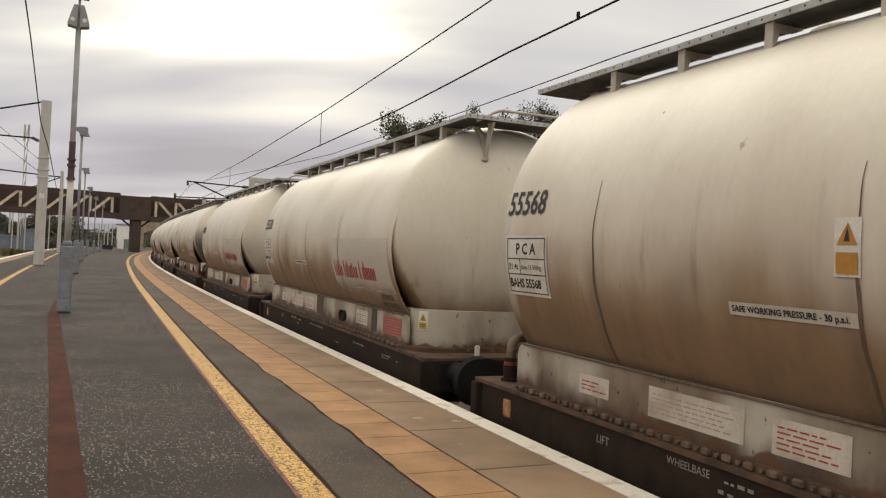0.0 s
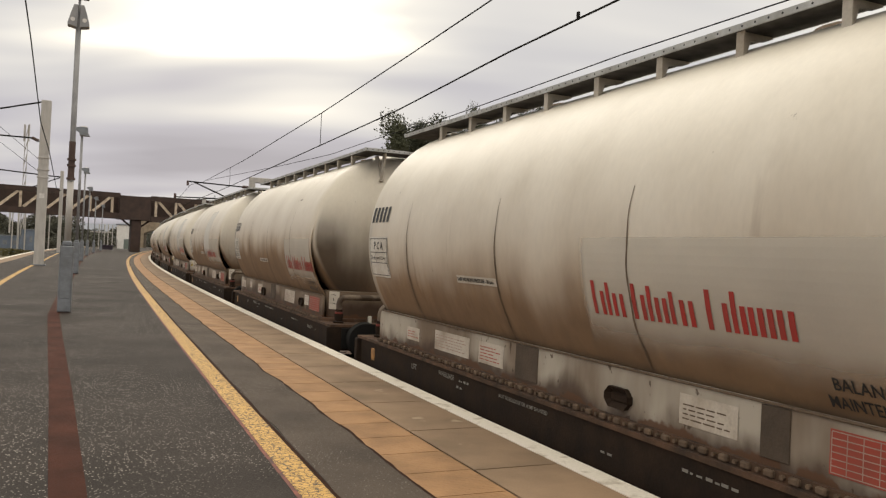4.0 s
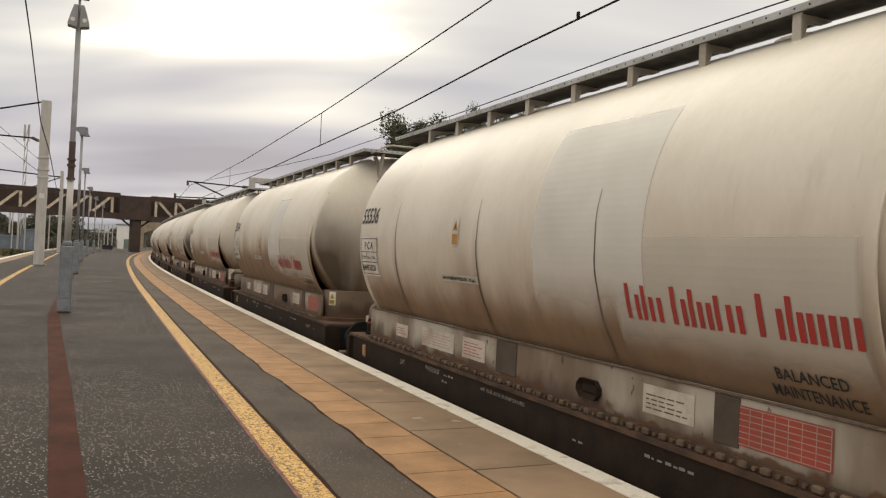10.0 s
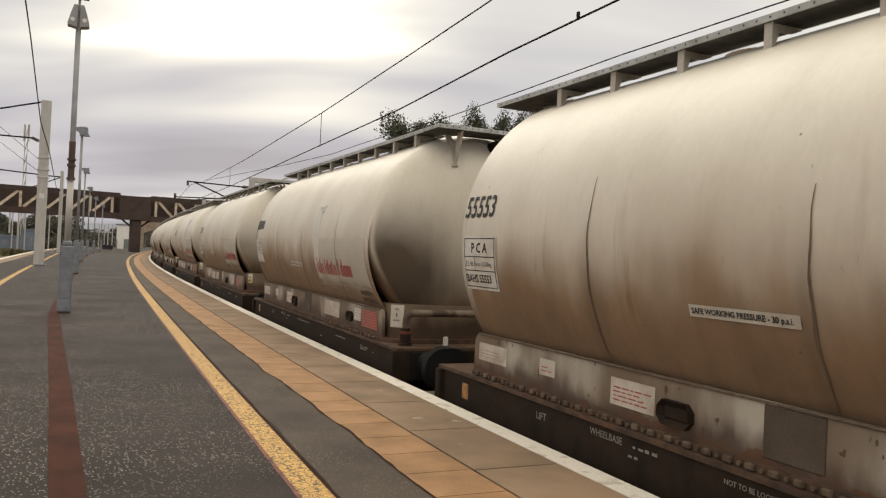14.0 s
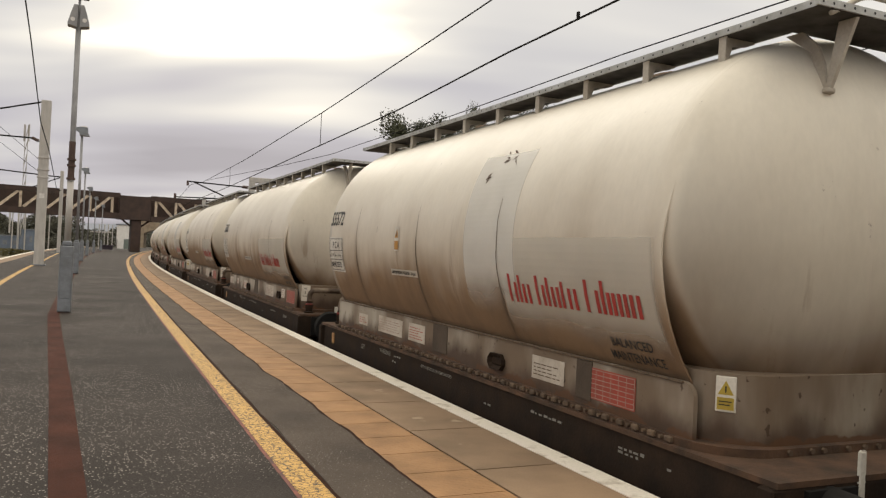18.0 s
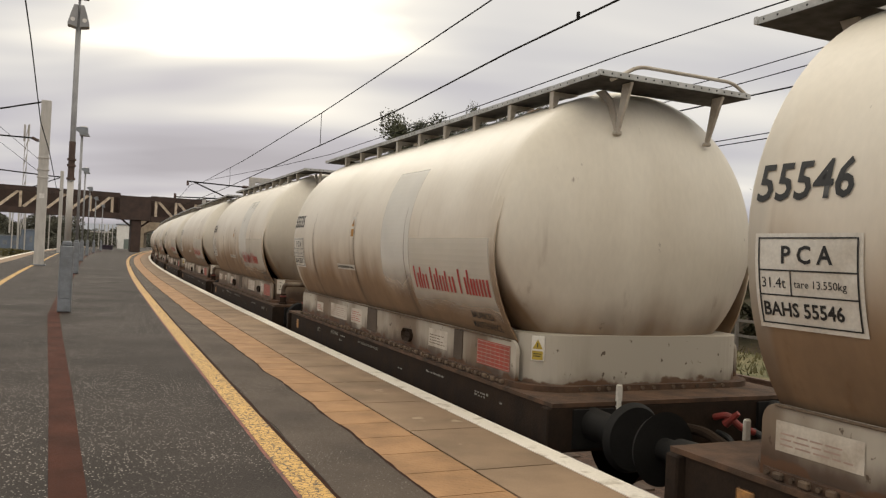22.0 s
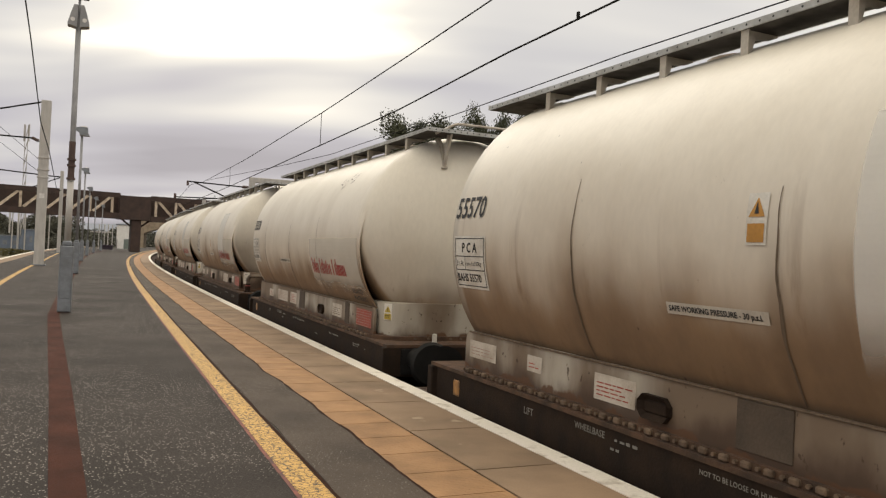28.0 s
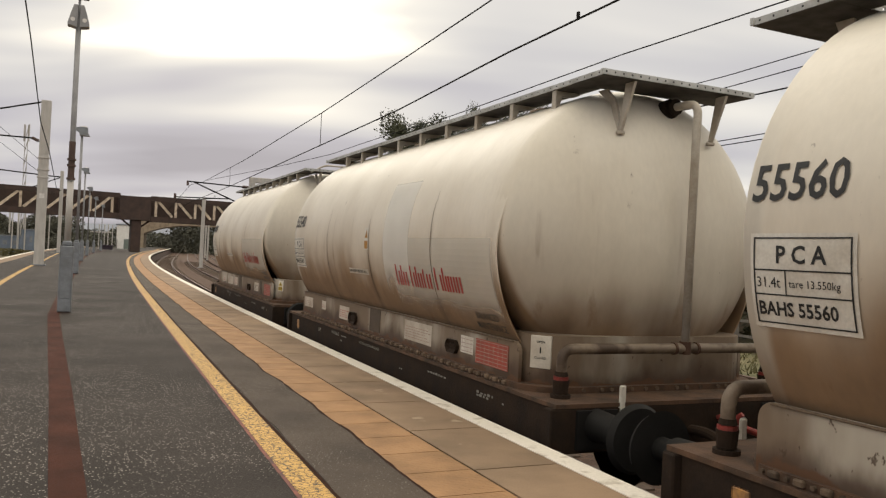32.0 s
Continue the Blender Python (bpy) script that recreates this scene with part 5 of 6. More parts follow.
def lamp_post(i, s, off):
    x, y, th = along(s, off)
    L = thing("lamp_post", "grey steel platform lamp post with a cabinet foot and shaded head", "lamp post", pose(x, y, 0, 0, 0, -math.degrees(th)), "platform lamps")
    bm = box(-0.105, -0.095, 0.02, 0.105, 0.095, 1.12, None, 0.015)
    box(-0.075, -0.070, 1.12, 0.075, 0.070, 1.20, bm, 0.02)
    part("cabinet", bm, M_postbox, L, "blue-grey metal cabinet")
    part("foot", box(-0.088, -0.08, 0.0, 0.088, 0.08, 0.10), M_brownpaint, L)
    part("cabinet_door", box(-0.08, -0.104, 0.25, 0.08, -0.096, 0.95, None, 0.004), M_postbox, L)
    part("pole", cyl((0, 0, 1.2), (0, 0, 5.12 if i == 0 else 4.95), 0.048, 0.042, 14), M_post, L, smooth=True)
    if i == 0:
        part("lower_pole", cyl((0, 0, 1.2), (0, 0, 2.23), 0.0535, 0.051, 16), M_mast, L, "paler lower length of the pole", smooth=True)
        part("painted_sleeve", cyl((0, 0, 2.22), (0, 0, 2.86), 0.052, None, 14), M_brownpaint, L, "dark brown painted sleeve")
        for z in (2.24, 2.46, 2.56):
            bm = cyl((0, 0, z - 0.018), (0, 0, z + 0.018), 0.07, None, 12)
            box(-0.04, -0.085, z - 0.016, 0.04, -0.05, z + 0.016, bm)
            part("clamp", bm, M_brownpaint, L)
        bm = bmesh.new()
        for sx in (-1, 1):
            pts = [(0.02 * sx, 5.13), (0.075 * sx, 5.13), (0.115 * sx, 5.01), (0.165 * sx, 4.83), (0.165 * sx, 4.79), (0.02 * sx, 4.76)]
            lo = [bm.verts.new((p[0], -0.10, p[1])) for p in pts]
            hi = [bm.verts.new((p[0], 0.10, p[1])) for p in pts]
            for k in range(6):
                q = (k + 1) % 6
                bm.faces.new((lo[k], lo[q], hi[q], hi[k]))
            bm.faces.new(lo[::-1]); bm.faces.new(hi)
        part("lamp_head", bm, M_post, L, "bell-shaped twin lamp head")
        for sx in (-0.09, 0.09):
            part("lens", cyl((sx, -0.104, 4.88), (sx, -0.10, 4.88), 0.035, None, 12), M_lampwhite, L)
        part("spigot", cyl((0, 0, 5.11), (0, 0, 5.27), 0.02, None, 8), M_post, L)
        bm = box(-0.20, -0.10, 5.26, 0.15, 0.10, 5.37, None, 0.02)
        box(-0.14, -0.08, 5.34, 0.08, 0.08, 5.49, bm, 0.03)
        part("camera_housing", bm, M_brownpaint, L, "dark brown housing on top")
    else:
        pts = [(-0.22, 5.10), (-0.10, 5.02), (-0.07, 4.91), (0.23, 4.91), (0.24, 4.95), (0.20, 4.97), (0.185, 5.19), (-0.04, 5.21), (-0.20, 5.17)]
        bm = bmesh.new()
        lo = [bm.verts.new((x, -0.11, z)) for x, z in pts]
        hi = [bm.verts.new((x, 0.11, z)) for x, z in pts]
        for k in range(len(pts)):
            q = (k + 1) % len(pts)
            bm.faces.new((lo[k], lo[q], hi[q], hi[k]))
        bm.faces.new(lo[::-1]); bm.faces.new(hi)
        part("lamp_head", bm, M_postbox, L, "dark grey wedge-shaped lamp head")
        # the hazy highlight above the head, put in as a thin white cap
        part("dome", box(-0.06, -0.09, 5.20, 0.16, 0.09, 5.235, None, 0.015), M_lampwhite, L, "pale strip standing for the highlight on the lamp head")
        part("rim", box(-0.08, -0.12, 4.895, 0.25, 0.12, 4.92, None, 0.008), M_post, L)


for i, (s, off) in enumerate(((16.4, -4.41), (32.6, -4.67), (50.0, -5.14), (67.0, -5.75), (81.7, -6.28), (98.0, -6.9))):
    lamp_post(i, s, off)


def bar(a, b, w, d, bm=None, up=(0, 0, 1)):
    """A square bar from a to b."""
    a, b = Vector(a), Vector(b)
    dirv = (b - a).normalized()
    side = dirv.cross(Vector(up))
    if side.length < 1e-4:
        side = Vector((1, 0, 0))
    side.normalize()
    nrm = side.cross(dirv).normalized()
    bm = bm or bmesh.new()
    q = [[bm.verts.new(p + side * (i * w / 2) + nrm * (j * d / 2)) for i, j in ((-1, -1), (1, -1), (1, 1), (-1, 1))] for p in (a, b)]
    for k in range(4):
        n = (k + 1) % 4
        bm.faces.new((q[0][k], q[0][n], q[1][n], q[1][k]))
    bm.faces.new(q[0][::-1]); bm.faces.new(q[1])
    return bm


# ---- overhead line: masts, arms, wires ----
def left_mast():
    m = thing("overhead_line_mast", "pale square steel mast for the overhead line on the platform", "mast", pose(-17.68, 34.65, 0, 0, 0, 24), "overhead line masts")
    part("column", box(-0.20, -0.16, 0.02, 0.20, 0.16, 7.24, None, 0.02), M_mast, m)
    part("base_plate", box(-0.28, -0.24, 0.0, 0.28, 0.24, 0.05), M_postbox, m)
    for z in (3.86, 4.20, 4.72):
        bm = box(-0.225, -0.185, z - 0.03, 0.225, 0.185, z + 0.03, None, 0.005)
        cyl((-0.24, -0.1, z), (0.26, -0.1, z), 0.02, None, 8, bm)
        part("band", bm, M_mast, m)
    part("number_plate", box(-0.10, -0.172, 2.95, 0.10, -0.163, 3.15), M_lampwhite, m, "small white plate")
    part("boom", tube([(-0.2, 0, 7.15), (-1.9, -0.6, 6.55), (-3.0, -1.0, 6.2)], 0.035, 8), M_wire, m)
    part("boom", tube([(-0.2, 0, 5.42), (-0.45, 0, 5.55), (-3.0, -0.8, 5.45)], 0.033, 8), M_wire, m)
    part("insulator", cyl((-0.25, 0, 5.45), (-0.5, 0, 5.56), 0.07, None, 10), M_brownpaint, m)


left_mast()


def far_mast(x, y, h, z0, w=0.24, label="slender grey mast of the overhead line"):
    m = thing("overhead_line_mast", label, "mast", pose(x, y, z0, 0, 0, 20), "overhead line masts")
    part("column", box(-w / 2, -w / 2, 0, w / 2, w / 2, h, None, 0.02), M_mast, m)
    part("base_plate", box(-w, -w, 0, w, w, 0.06), M_postbox, m)
    return m


m = far_mast(-31.78, 65.4, 6.8, 0.0, 0.26)
part("boom", tube([(0, 0, 6.3), (-0.6, 0, 6.3), (-5.0, -2.0, 6.45)], 0.05, 8), M_wire, m)
part("boom", tube([(0, 0, 6.3), (-2.0, -0.8, 5.3)], 0.04, 8), M_wire, m)
m = far_mast(-24.1, 79.0, 7.0, -1.1, 0.34)
for px, py, hh in ((-36.0, 121.0, 7.4), (-32.2, 121.0, 7.6), (-41.5, 138.0, 7.4), (-29.0, 138.0, 7.6), (-46.0, 150.0, 7.0), (-35.4, 160.0, 7.2), (-63.5, 118.0, 6.6), (-78.0, 142.0, 6.8)):
    far_mast(px, py, hh, -1.1, 0.26)


def portal():
    x, y, th = track_at(45.0, 3.15)
    m = thing("overhead_line_portal", "pale steel portal with cantilever arms over the track", "portal", pose(x, y, 0, 0, 0, -math.degrees(th)))
    part("leg", box(-0.16, -0.18, -1.2, 0.14, 0.18, 4.70, None, 0.02), M_mast, m)
    part("leg", box(11.6, -0.18, -1.2, 11.96, 0.18, 4.70, None, 0.02), M_mast, m)
    part("beam", box(-0.16, -0.16, 4.70, 12.0, 0.16, 4.98, None, 0.02), M_mast, m)
    part("top_arm", tube([(-0.16, 0, 4.42), (-3.35, 0, 4.52)], 0.035, 8), M_wire, m)
    part("stay_arm", tube([(-0.16, 0, 3.35), (-3.0, 0, 4.50)], 0.035, 8), M_wire, m)
    part("registration_arm", tube([(-1.2, 0, 3.74), (-3.95, 0, 3.66)], 0.03, 8), M_wire, m)
    part("steady_arm", tube([(-1.9, 0, 3.86), (-1.9, 0, 3.72), (-3.1, 0, 3.55)], 0.02, 6), M_wire, m)
    for a in ((-3.3, 4.42), (-3.9, 3.72)):
        part("insulator", cyl((a[0], 0, a[1] - 0.12), (a[0], 0, a[1] + 0.12), 0.06, None, 10), M_brownpaint, m)
    part("insulator", cyl((-0.2, 0, 4.42), (-0.5, 0, 4.44), 0.08, None, 10), M_brownpaint, m)


portal()


def wire(name, label, pts, r=0.009):
    w = tagged(part(name, tube(pts, r, 6), M_wire), label, "wire", "overhead wires")
    return w


def run(zs, off, s_list):
    return [(*track_at(s, off)[:2], z) for s, z in zip(s_list, zs)]


wire("contact_wire", "thin dark contact wire above the near track", run((3.80, 3.63, 3.57, 3.44, 3.36, 3.31, 3.43, 3.5, 3.4), 0.0, (-25, 6, 9.75, 13.25, 21.25, 30.75, 45, 70, 110)), 0.011)
wire("catenary_wire", "thin dark catenary wire above the near track", run((4.9, 4.34, 4.20, 4.06, 3.95, 4.05, 4.35, 4.1, 4.4), 0.0, (-25, 9, 13, 17.75, 27.25, 38.5, 45, 72, 110)), 0.010)
wire("catenary_wire", "thin dark catenary wire above the second track", run((5.0, 4.57, 4.61, 4.585, 4.57, 4.65, 4.69, 4.71), 3.45, (-20, 9.0, 12.35, 15.5, 19.0, 22.8, 26.0, 29.5)) + [(-6.87, 33.0, 4.71), (-10.59, 40.0, 4.88), (-14.4, 47.2, 5.08)], 0.010)
wire("contact_wire", "thin dark contact wire above the second track", run((3.5, 3.5, 3.45, 3.5), 3.45, (-20, 15, 45, 100)), 0.010)
for dz in (0.0, -0.24):
    wire("feeder_wire", "thin dark feeder wire beyond the train", run((5.6 + dz, 5.25 + dz, 5.16 + dz, 5.3 + dz), 7.4, (-10, 11.0, 14.25, 45)), 0.010)
for dz in (0.0, -0.10):
    wire("contact_wire", "thin dark contact wire of the third track", run((4.0 + dz, 3.93 + dz, 3.86 + dz, 3.7 + dz), 7.4, (-10, 12.0, 13.0, 45)), 0.010)
for s, za, zb in ((17.75, 4.06, 3.39), (7.75, 4.45, 3.61), (30.0, 3.97, 3.31)):
    x, y, _ = track_at(s, 0)
    wire("dropper_wire", "short dropper between catenary and contact wire", [(x, y, za), (x, y, zb)], 0.007)
x, y, _ = track_at(8.35, 0)
tagged(part("wire_clamp", cyl((x, y, 3.60), (x, y, 3.66), 0.018, None, 8), M_wire), "small dark clamp on the contact wire", "clamp")
wire("hanging_cable", "black slack cable hanging down to the platform mast", [(-11.4, 20.8, 7.95), (-11.97, 22, 7.84), (-13.36, 25, 7.49), (-14.76, 28, 7.04), (-16.54, 32, 5.93), (-17.39, 34.5, 5.03), (-31.0, 63, 5.12), (-31.7, 65.2, 5.12)], 0.022)
wire("stay_wire", "thin stay wire to the platform mast", [(-28.6, 46.4, 9.35), (-17.70, 34.55, 4.52)], 0.010)
wire("stay_wire", "thin stay wire to the platform mast", [(-28.6, 46.4, 8.33), (-17.78, 34.55, 4.07)], 0.010)


def radio_mast():
    m = thing("radio_mast", "thin lattice radio mast far behind the bridge", "mast", pose(-74.7, 140.0, -1.5))
    for dx in (-0.24, 0.24):
        part("leg", box(dx - 0.045, -0.045, 0, dx + 0.045, 0.045, 22.5), M_mast, m)
    for k in range(9):
        part("brace", bar((-0.24, 0, 1.5 + 2.3 * k), (0.24, 0, 3.6 + 2.3 * k), 0.10, 0.10), M_mast, m)
    for dx in (-0.42, 0.42):
        part("antenna", box(dx - 0.09, -0.09, 19.6, dx + 0.09, 0.09, 22.6), M_mast, m)


radio_mast()


# ---- footbridge ----
def footbridge():
    B = Matrix.Translation((-37.2, 95.8, 0)) @ Matrix.Rotation(math.atan2(0.5, 0.86), 4, "Z")
    b = thing("footbridge", "brown steel truss footbridge with cream lattice members", "bridge", B)
    for y in (0.0, 2.4):
        part("top_chord", box(-40, y - 0.20, 6.42, -2.05, y + 0.20, 6.98), M_girder, b)
        part("bottom_chord", box(-40, y - 0.22, 3.92, -2.05, y + 0.22, 4.58), M_girder, b)
        part("top_chord", box(1.5, y - 0.20, 6.28, 34, y + 0.20, 6.88), M_girder, b)
        part("bottom_chord", box(1.5, y - 0.22, 3.78, 34, y + 0.22, 4.40), M_girder, b)
        x, i = -2.9, 0
        while x > -38:
            part("upright", bar((x, y, 4.5), (x, y, 6.5), 0.28, 0.16), M_member, b)
            za, zb = (6.4, 4.62) if i < 5 else (4.62, 6.4)
            part("diagonal", bar((x - 0.25, y, za), (x - 2.10, y, zb), 0.30, 0.15, None, (0, 1, 0)), M_member, b)
            x -= 2.42
            i += 1
        x, i = 2.1, 0
        while x < 33:
            part("upright", bar((x, y, 4.35), (x, y, 6.35), 0.28, 0.16), M_member, b)
            up = i > 3
            part("diagonal", bar((x + 0.3, y, 4.45 if up else 6.25), (x + 1.95, y, 6.25 if up else 4.45), 0.30, 0.15, None, (0, 1, 0)), M_member, b)
            x += 2.36
            i += 1
    part("tower_cladding", box(-2.05, -0.10, 3.85, 1.5, 2.5, 6.72), M_girder, b, "plain brown cladding over the pier")
    part("side_panel", box(-40, 2.05, 4.0, -2.05, 2.15, 6.5), M_girder, b)
    part("side_panel", box(1.5, 2.05, 3.9, 34, 2.15, 6.4), M_girder, b)
    part("deck", box(-40, 0.22, 3.95, 34, 2.05, 4.10), M_girder, b)
    part("pier", box(-0.62, 0.2, 0, 0.52, 1.6, 3.9, None, 0.04), M_girder, b, "square brown steel pier")
    for sx in (-1, 1):
        part("pier_brace", bar((sx * 0.5, 1.0, 3.0), (sx * 1.6, 1.0, 3.88), 0.2, 0.2, None, (0, 1, 0)), M_girder, b)


footbridge()


def hut():
    h = thing("platform_building", "small white rendered platform building with grey-green door", "building", pose(-50.6, 125.0, 0, 0, 0, 21))
    part("wall", box(-1.0, 0, 0, 1.15, 5.0, 3.75), M_whitewall, h, "white rendered wall")
    part("roof", box(-1.15, -0.12, 3.75, 1.3, 5.2, 3.87), M_postbox, h)
    part("door", box(0.10, -0.05, 0.0, 1.08, 0.0, 1.55), M_green, h)
    part("downpipe", box(-0.94, -0.07, 0.0, -0.86, 0.0, 1.5), M_wire, h)


hut()


def shelter():
    x, y = -46.3, 108.0
    h = thing("platform_shelter", "open platform shelter of thin pale posts", "shelter", pose(x, y, 0, 0, 0, 20))
    for dx in (-0.7, 0.0, 0.45, 1.0):
        part("post", box(dx - 0.06, -0.06, 0, dx + 0.06, 0.06, 3.4), M_mast, h)
    part("rail", box(-1.8, -0.05, 2.25, 1.0, 0.05, 2.40), M_mast, h)
    p = thing("planter", "dark plum tub planter standing on the platform", "planter", pose(-44.6, 105.2, 0, 0, 0, 20))
    bm = prism([(-0.62, -0.3), (0.62, -0.3), (0.62, 0.3), (-0.62, 0.3)], 0.0, 0.45)
    part("tub", bm, M_planter, p)
    part("rim", box(-0.75, -0.40, 0.45, 0.75, 0.40, 0.62, None, 0.04), M_planter, p)


shelter()


def stone_bridge():
    m = thing("stone_arch_bridge", "distant sandstone road bridge with a wide flat arch", "bridge", Matrix.Translation((-64.0, 168.0, 0)) @ Matrix.Rotation(radians(16), 4, "Z"))
    bm = bmesh.new()
    n = 28
    x0, x1 = 0.3, 40.0
    lo, hi = [], []
    for i in range(n + 1):
        t = i / n
        x = x0 + (x1 - x0) * t
        lo.append((x, 3.1 + 2.1 * math.sin(math.pi / 2 * min(1, t * 4)) ** 0.8))
        hi.append((x, 6.1))
    for y in (0.0, 7.0):
        a = [bm.verts.new((x, y, z)) for x, z in lo]
        c = [bm.verts.new((x, y, z)) for x, z in hi]
        for i in range(n):
            bm.faces.new((a[i], a[i + 1], c[i + 1], c[i]))
        if y == 0.0:
            a0, c0 = a, c
    for i in range(n):
        bm.faces.new((a0[i], a0[i + 1], a[i + 1], a[i]))
        bm.faces.new((c0[i], c0[i + 1], c[i + 1], c[i]))
    part("arch_wall", bm, M_stone, m)
    part("abutment", box(-1.5, 0, -1, 0.3, 7, 6.1), M_stone, m)
    part("abutment", box(40.0, 0, -1.2, 60, 7, 6.1), M_stone, m)
    part("parapet", box(-1.5, -0.12, 6.1, 60, 0.25, 7.1), M_stone, m)


stone_bridge()

# ---- trees, bank and distance ----
M_leaf = mat("leaves", (0.082, 0.086, 0.047), 0.8, color2=(0.050, 0.055, 0.031), scale=1.5, rand=0.15, fine=0.2)
M_thicket = mat("thicket_leaves", (0.050, 0.048, 0.022), 0.85, color2=(0.030, 0.030, 0.015), scale=0.8, rand=0.2, fine=0.2)
M_leaf_dry = mat("dry_shrub_leaves", (0.12, 0.085, 0.045), 0.85, color2=(0.06, 0.055, 0.028), scale=0.8, rand=0.15, fine=0.2)
M_bark = mat("bark", (0.10, 0.08, 0.06), 0.9, color2=(0.06, 0.05, 0.04), scale=6, bump=0.5, bump_scale=30)
M_bank = mat("bank_bracken", (0.075, 0.048, 0.026), 0.95, color2=(0.038, 0.038, 0.018), scale=0.5, bump=1.0, bump_scale=5, fine=0.3)
M_grass = mat("yellow_grass", (0.15, 0.125, 0.055), 0.95, color2=(0.075, 0.078, 0.032), scale=1.2, bump=1.0, bump_scale=14, fine=0.3)
# distance haze is painted into the hills' pale blue-grey
M_far = mat("far_hill", (0.30, 0.32, 0.37), 1.0, color2=(0.24, 0.26, 0.30), scale=0.004, fine=0)
M_wood = mat("far_woodland", (0.105, 0.105, 0.080), 0.95, color2=(0.068, 0.068, 0.052), scale=0.3, fine=0.2)


def crown_mesh(name, rng, h, wide, n, leaf, low=0.25, material=None, droop=0.0):
    """Leaf clumps gathered round limb ends: uneven outline with gaps."""
    verts, faces = [], []
    ends = []
    for k in range(16):
        t = low + (1 - low) * (k + rng.random()) / 16
        r = wide * math.sin(math.pi * min(0.98, 0.16 + 0.84 * (1 - t))) ** 0.8 * (0.35 + 0.65 * rng.random())
        a = rng.random() * 6.283
        ends.append((r * math.cos(a), r * math.sin(a), h * t, 0.10 * h + 0.11 * h * rng.random()))
    for i in range(n):
        ex, ey, ez, er = ends[int(rng.random() * len(ends))]
        while True:
            p = np.array([rng.random() * 2 - 1 for _ in range(3)])
            if p @ p < 1:
                break
        p = p * (0.4 + 0.6 * rng.random())
        c = np.array([ex + p[0] * er, ey + p[1] * er, ez + p[2] * er * 0.9 - droop * abs(p[0]) * er])
        s = leaf * (0.6 + 0.9 * rng.random())
        u = np.array([rng.random() - 0.5 for _ in range(3)]); u /= np.linalg.norm(u) + 1e-6
        v = np.cross(u, np.array([rng.random() - 0.5 for _ in range(3)])); v /= np.linalg.norm(v) + 1e-6
        b = len(verts)
        verts += [tuple(c - u * s), tuple(c + v * s * 0.45), tuple(c + u * s), tuple(c - v * s * 0.45)]
        faces.append((b, b + 1, b + 2, b + 3))
    me = bpy.data.meshes.new(name)
    me.from_pydata(verts, [], faces)
    me.materials.append(material or M_leaf)
    return me, ends


_trees = []


def make_trees():
    rng = random.Random(5)
    for k in range(4):
        h = 8.5 + k
        me, ends = crown_mesh("crown", rng, h, 2.3 + 0.25 * k, 12500, 0.10, 0.22, None, 0.3)
        bm = bmesh.new()
        pts = [(0, 0, 0), (0.06, 0.02, h * 0.25), (-0.05, 0.05, h * 0.55), (0.03, 0, h * 0.9)]
        for (a, b), (ra, rb) in zip(zip(pts, pts[1:]), ((0.20, 0.16), (0.16, 0.09), (0.09, 0.02))):
            cyl(a, b, ra, rb, 10, bm)
        for ex, ey, ez, er in ends:
            cyl((0, 0, ez * 0.72), (ex, ey, ez), 0.05, 0.012, 5, bm)
        _trees.append((me, mesh_of("trunk", bm, M_bark)))


make_trees()


def tree(x, y, z, k, scale, turn, label="leafy birch-like tree with a ragged open crown"):
    t = thing("tree", label, "tree", pose(x, y, z, 0, 0, turn), "trees beyond the railway")
    for nm, me in zip(("crown", "trunk"), _trees[k]):
        o = part(nm, me, None, t)
        o.scale = (scale, scale, scale)
    return t


_rt = random.Random(11)


def bank_z(off):
    return float(np.interp(off, (12.0, 14.5, 18, 26, 34, 70), (-1.35, -1.25, 0.2, 3.4, 4.2, 5.0)))


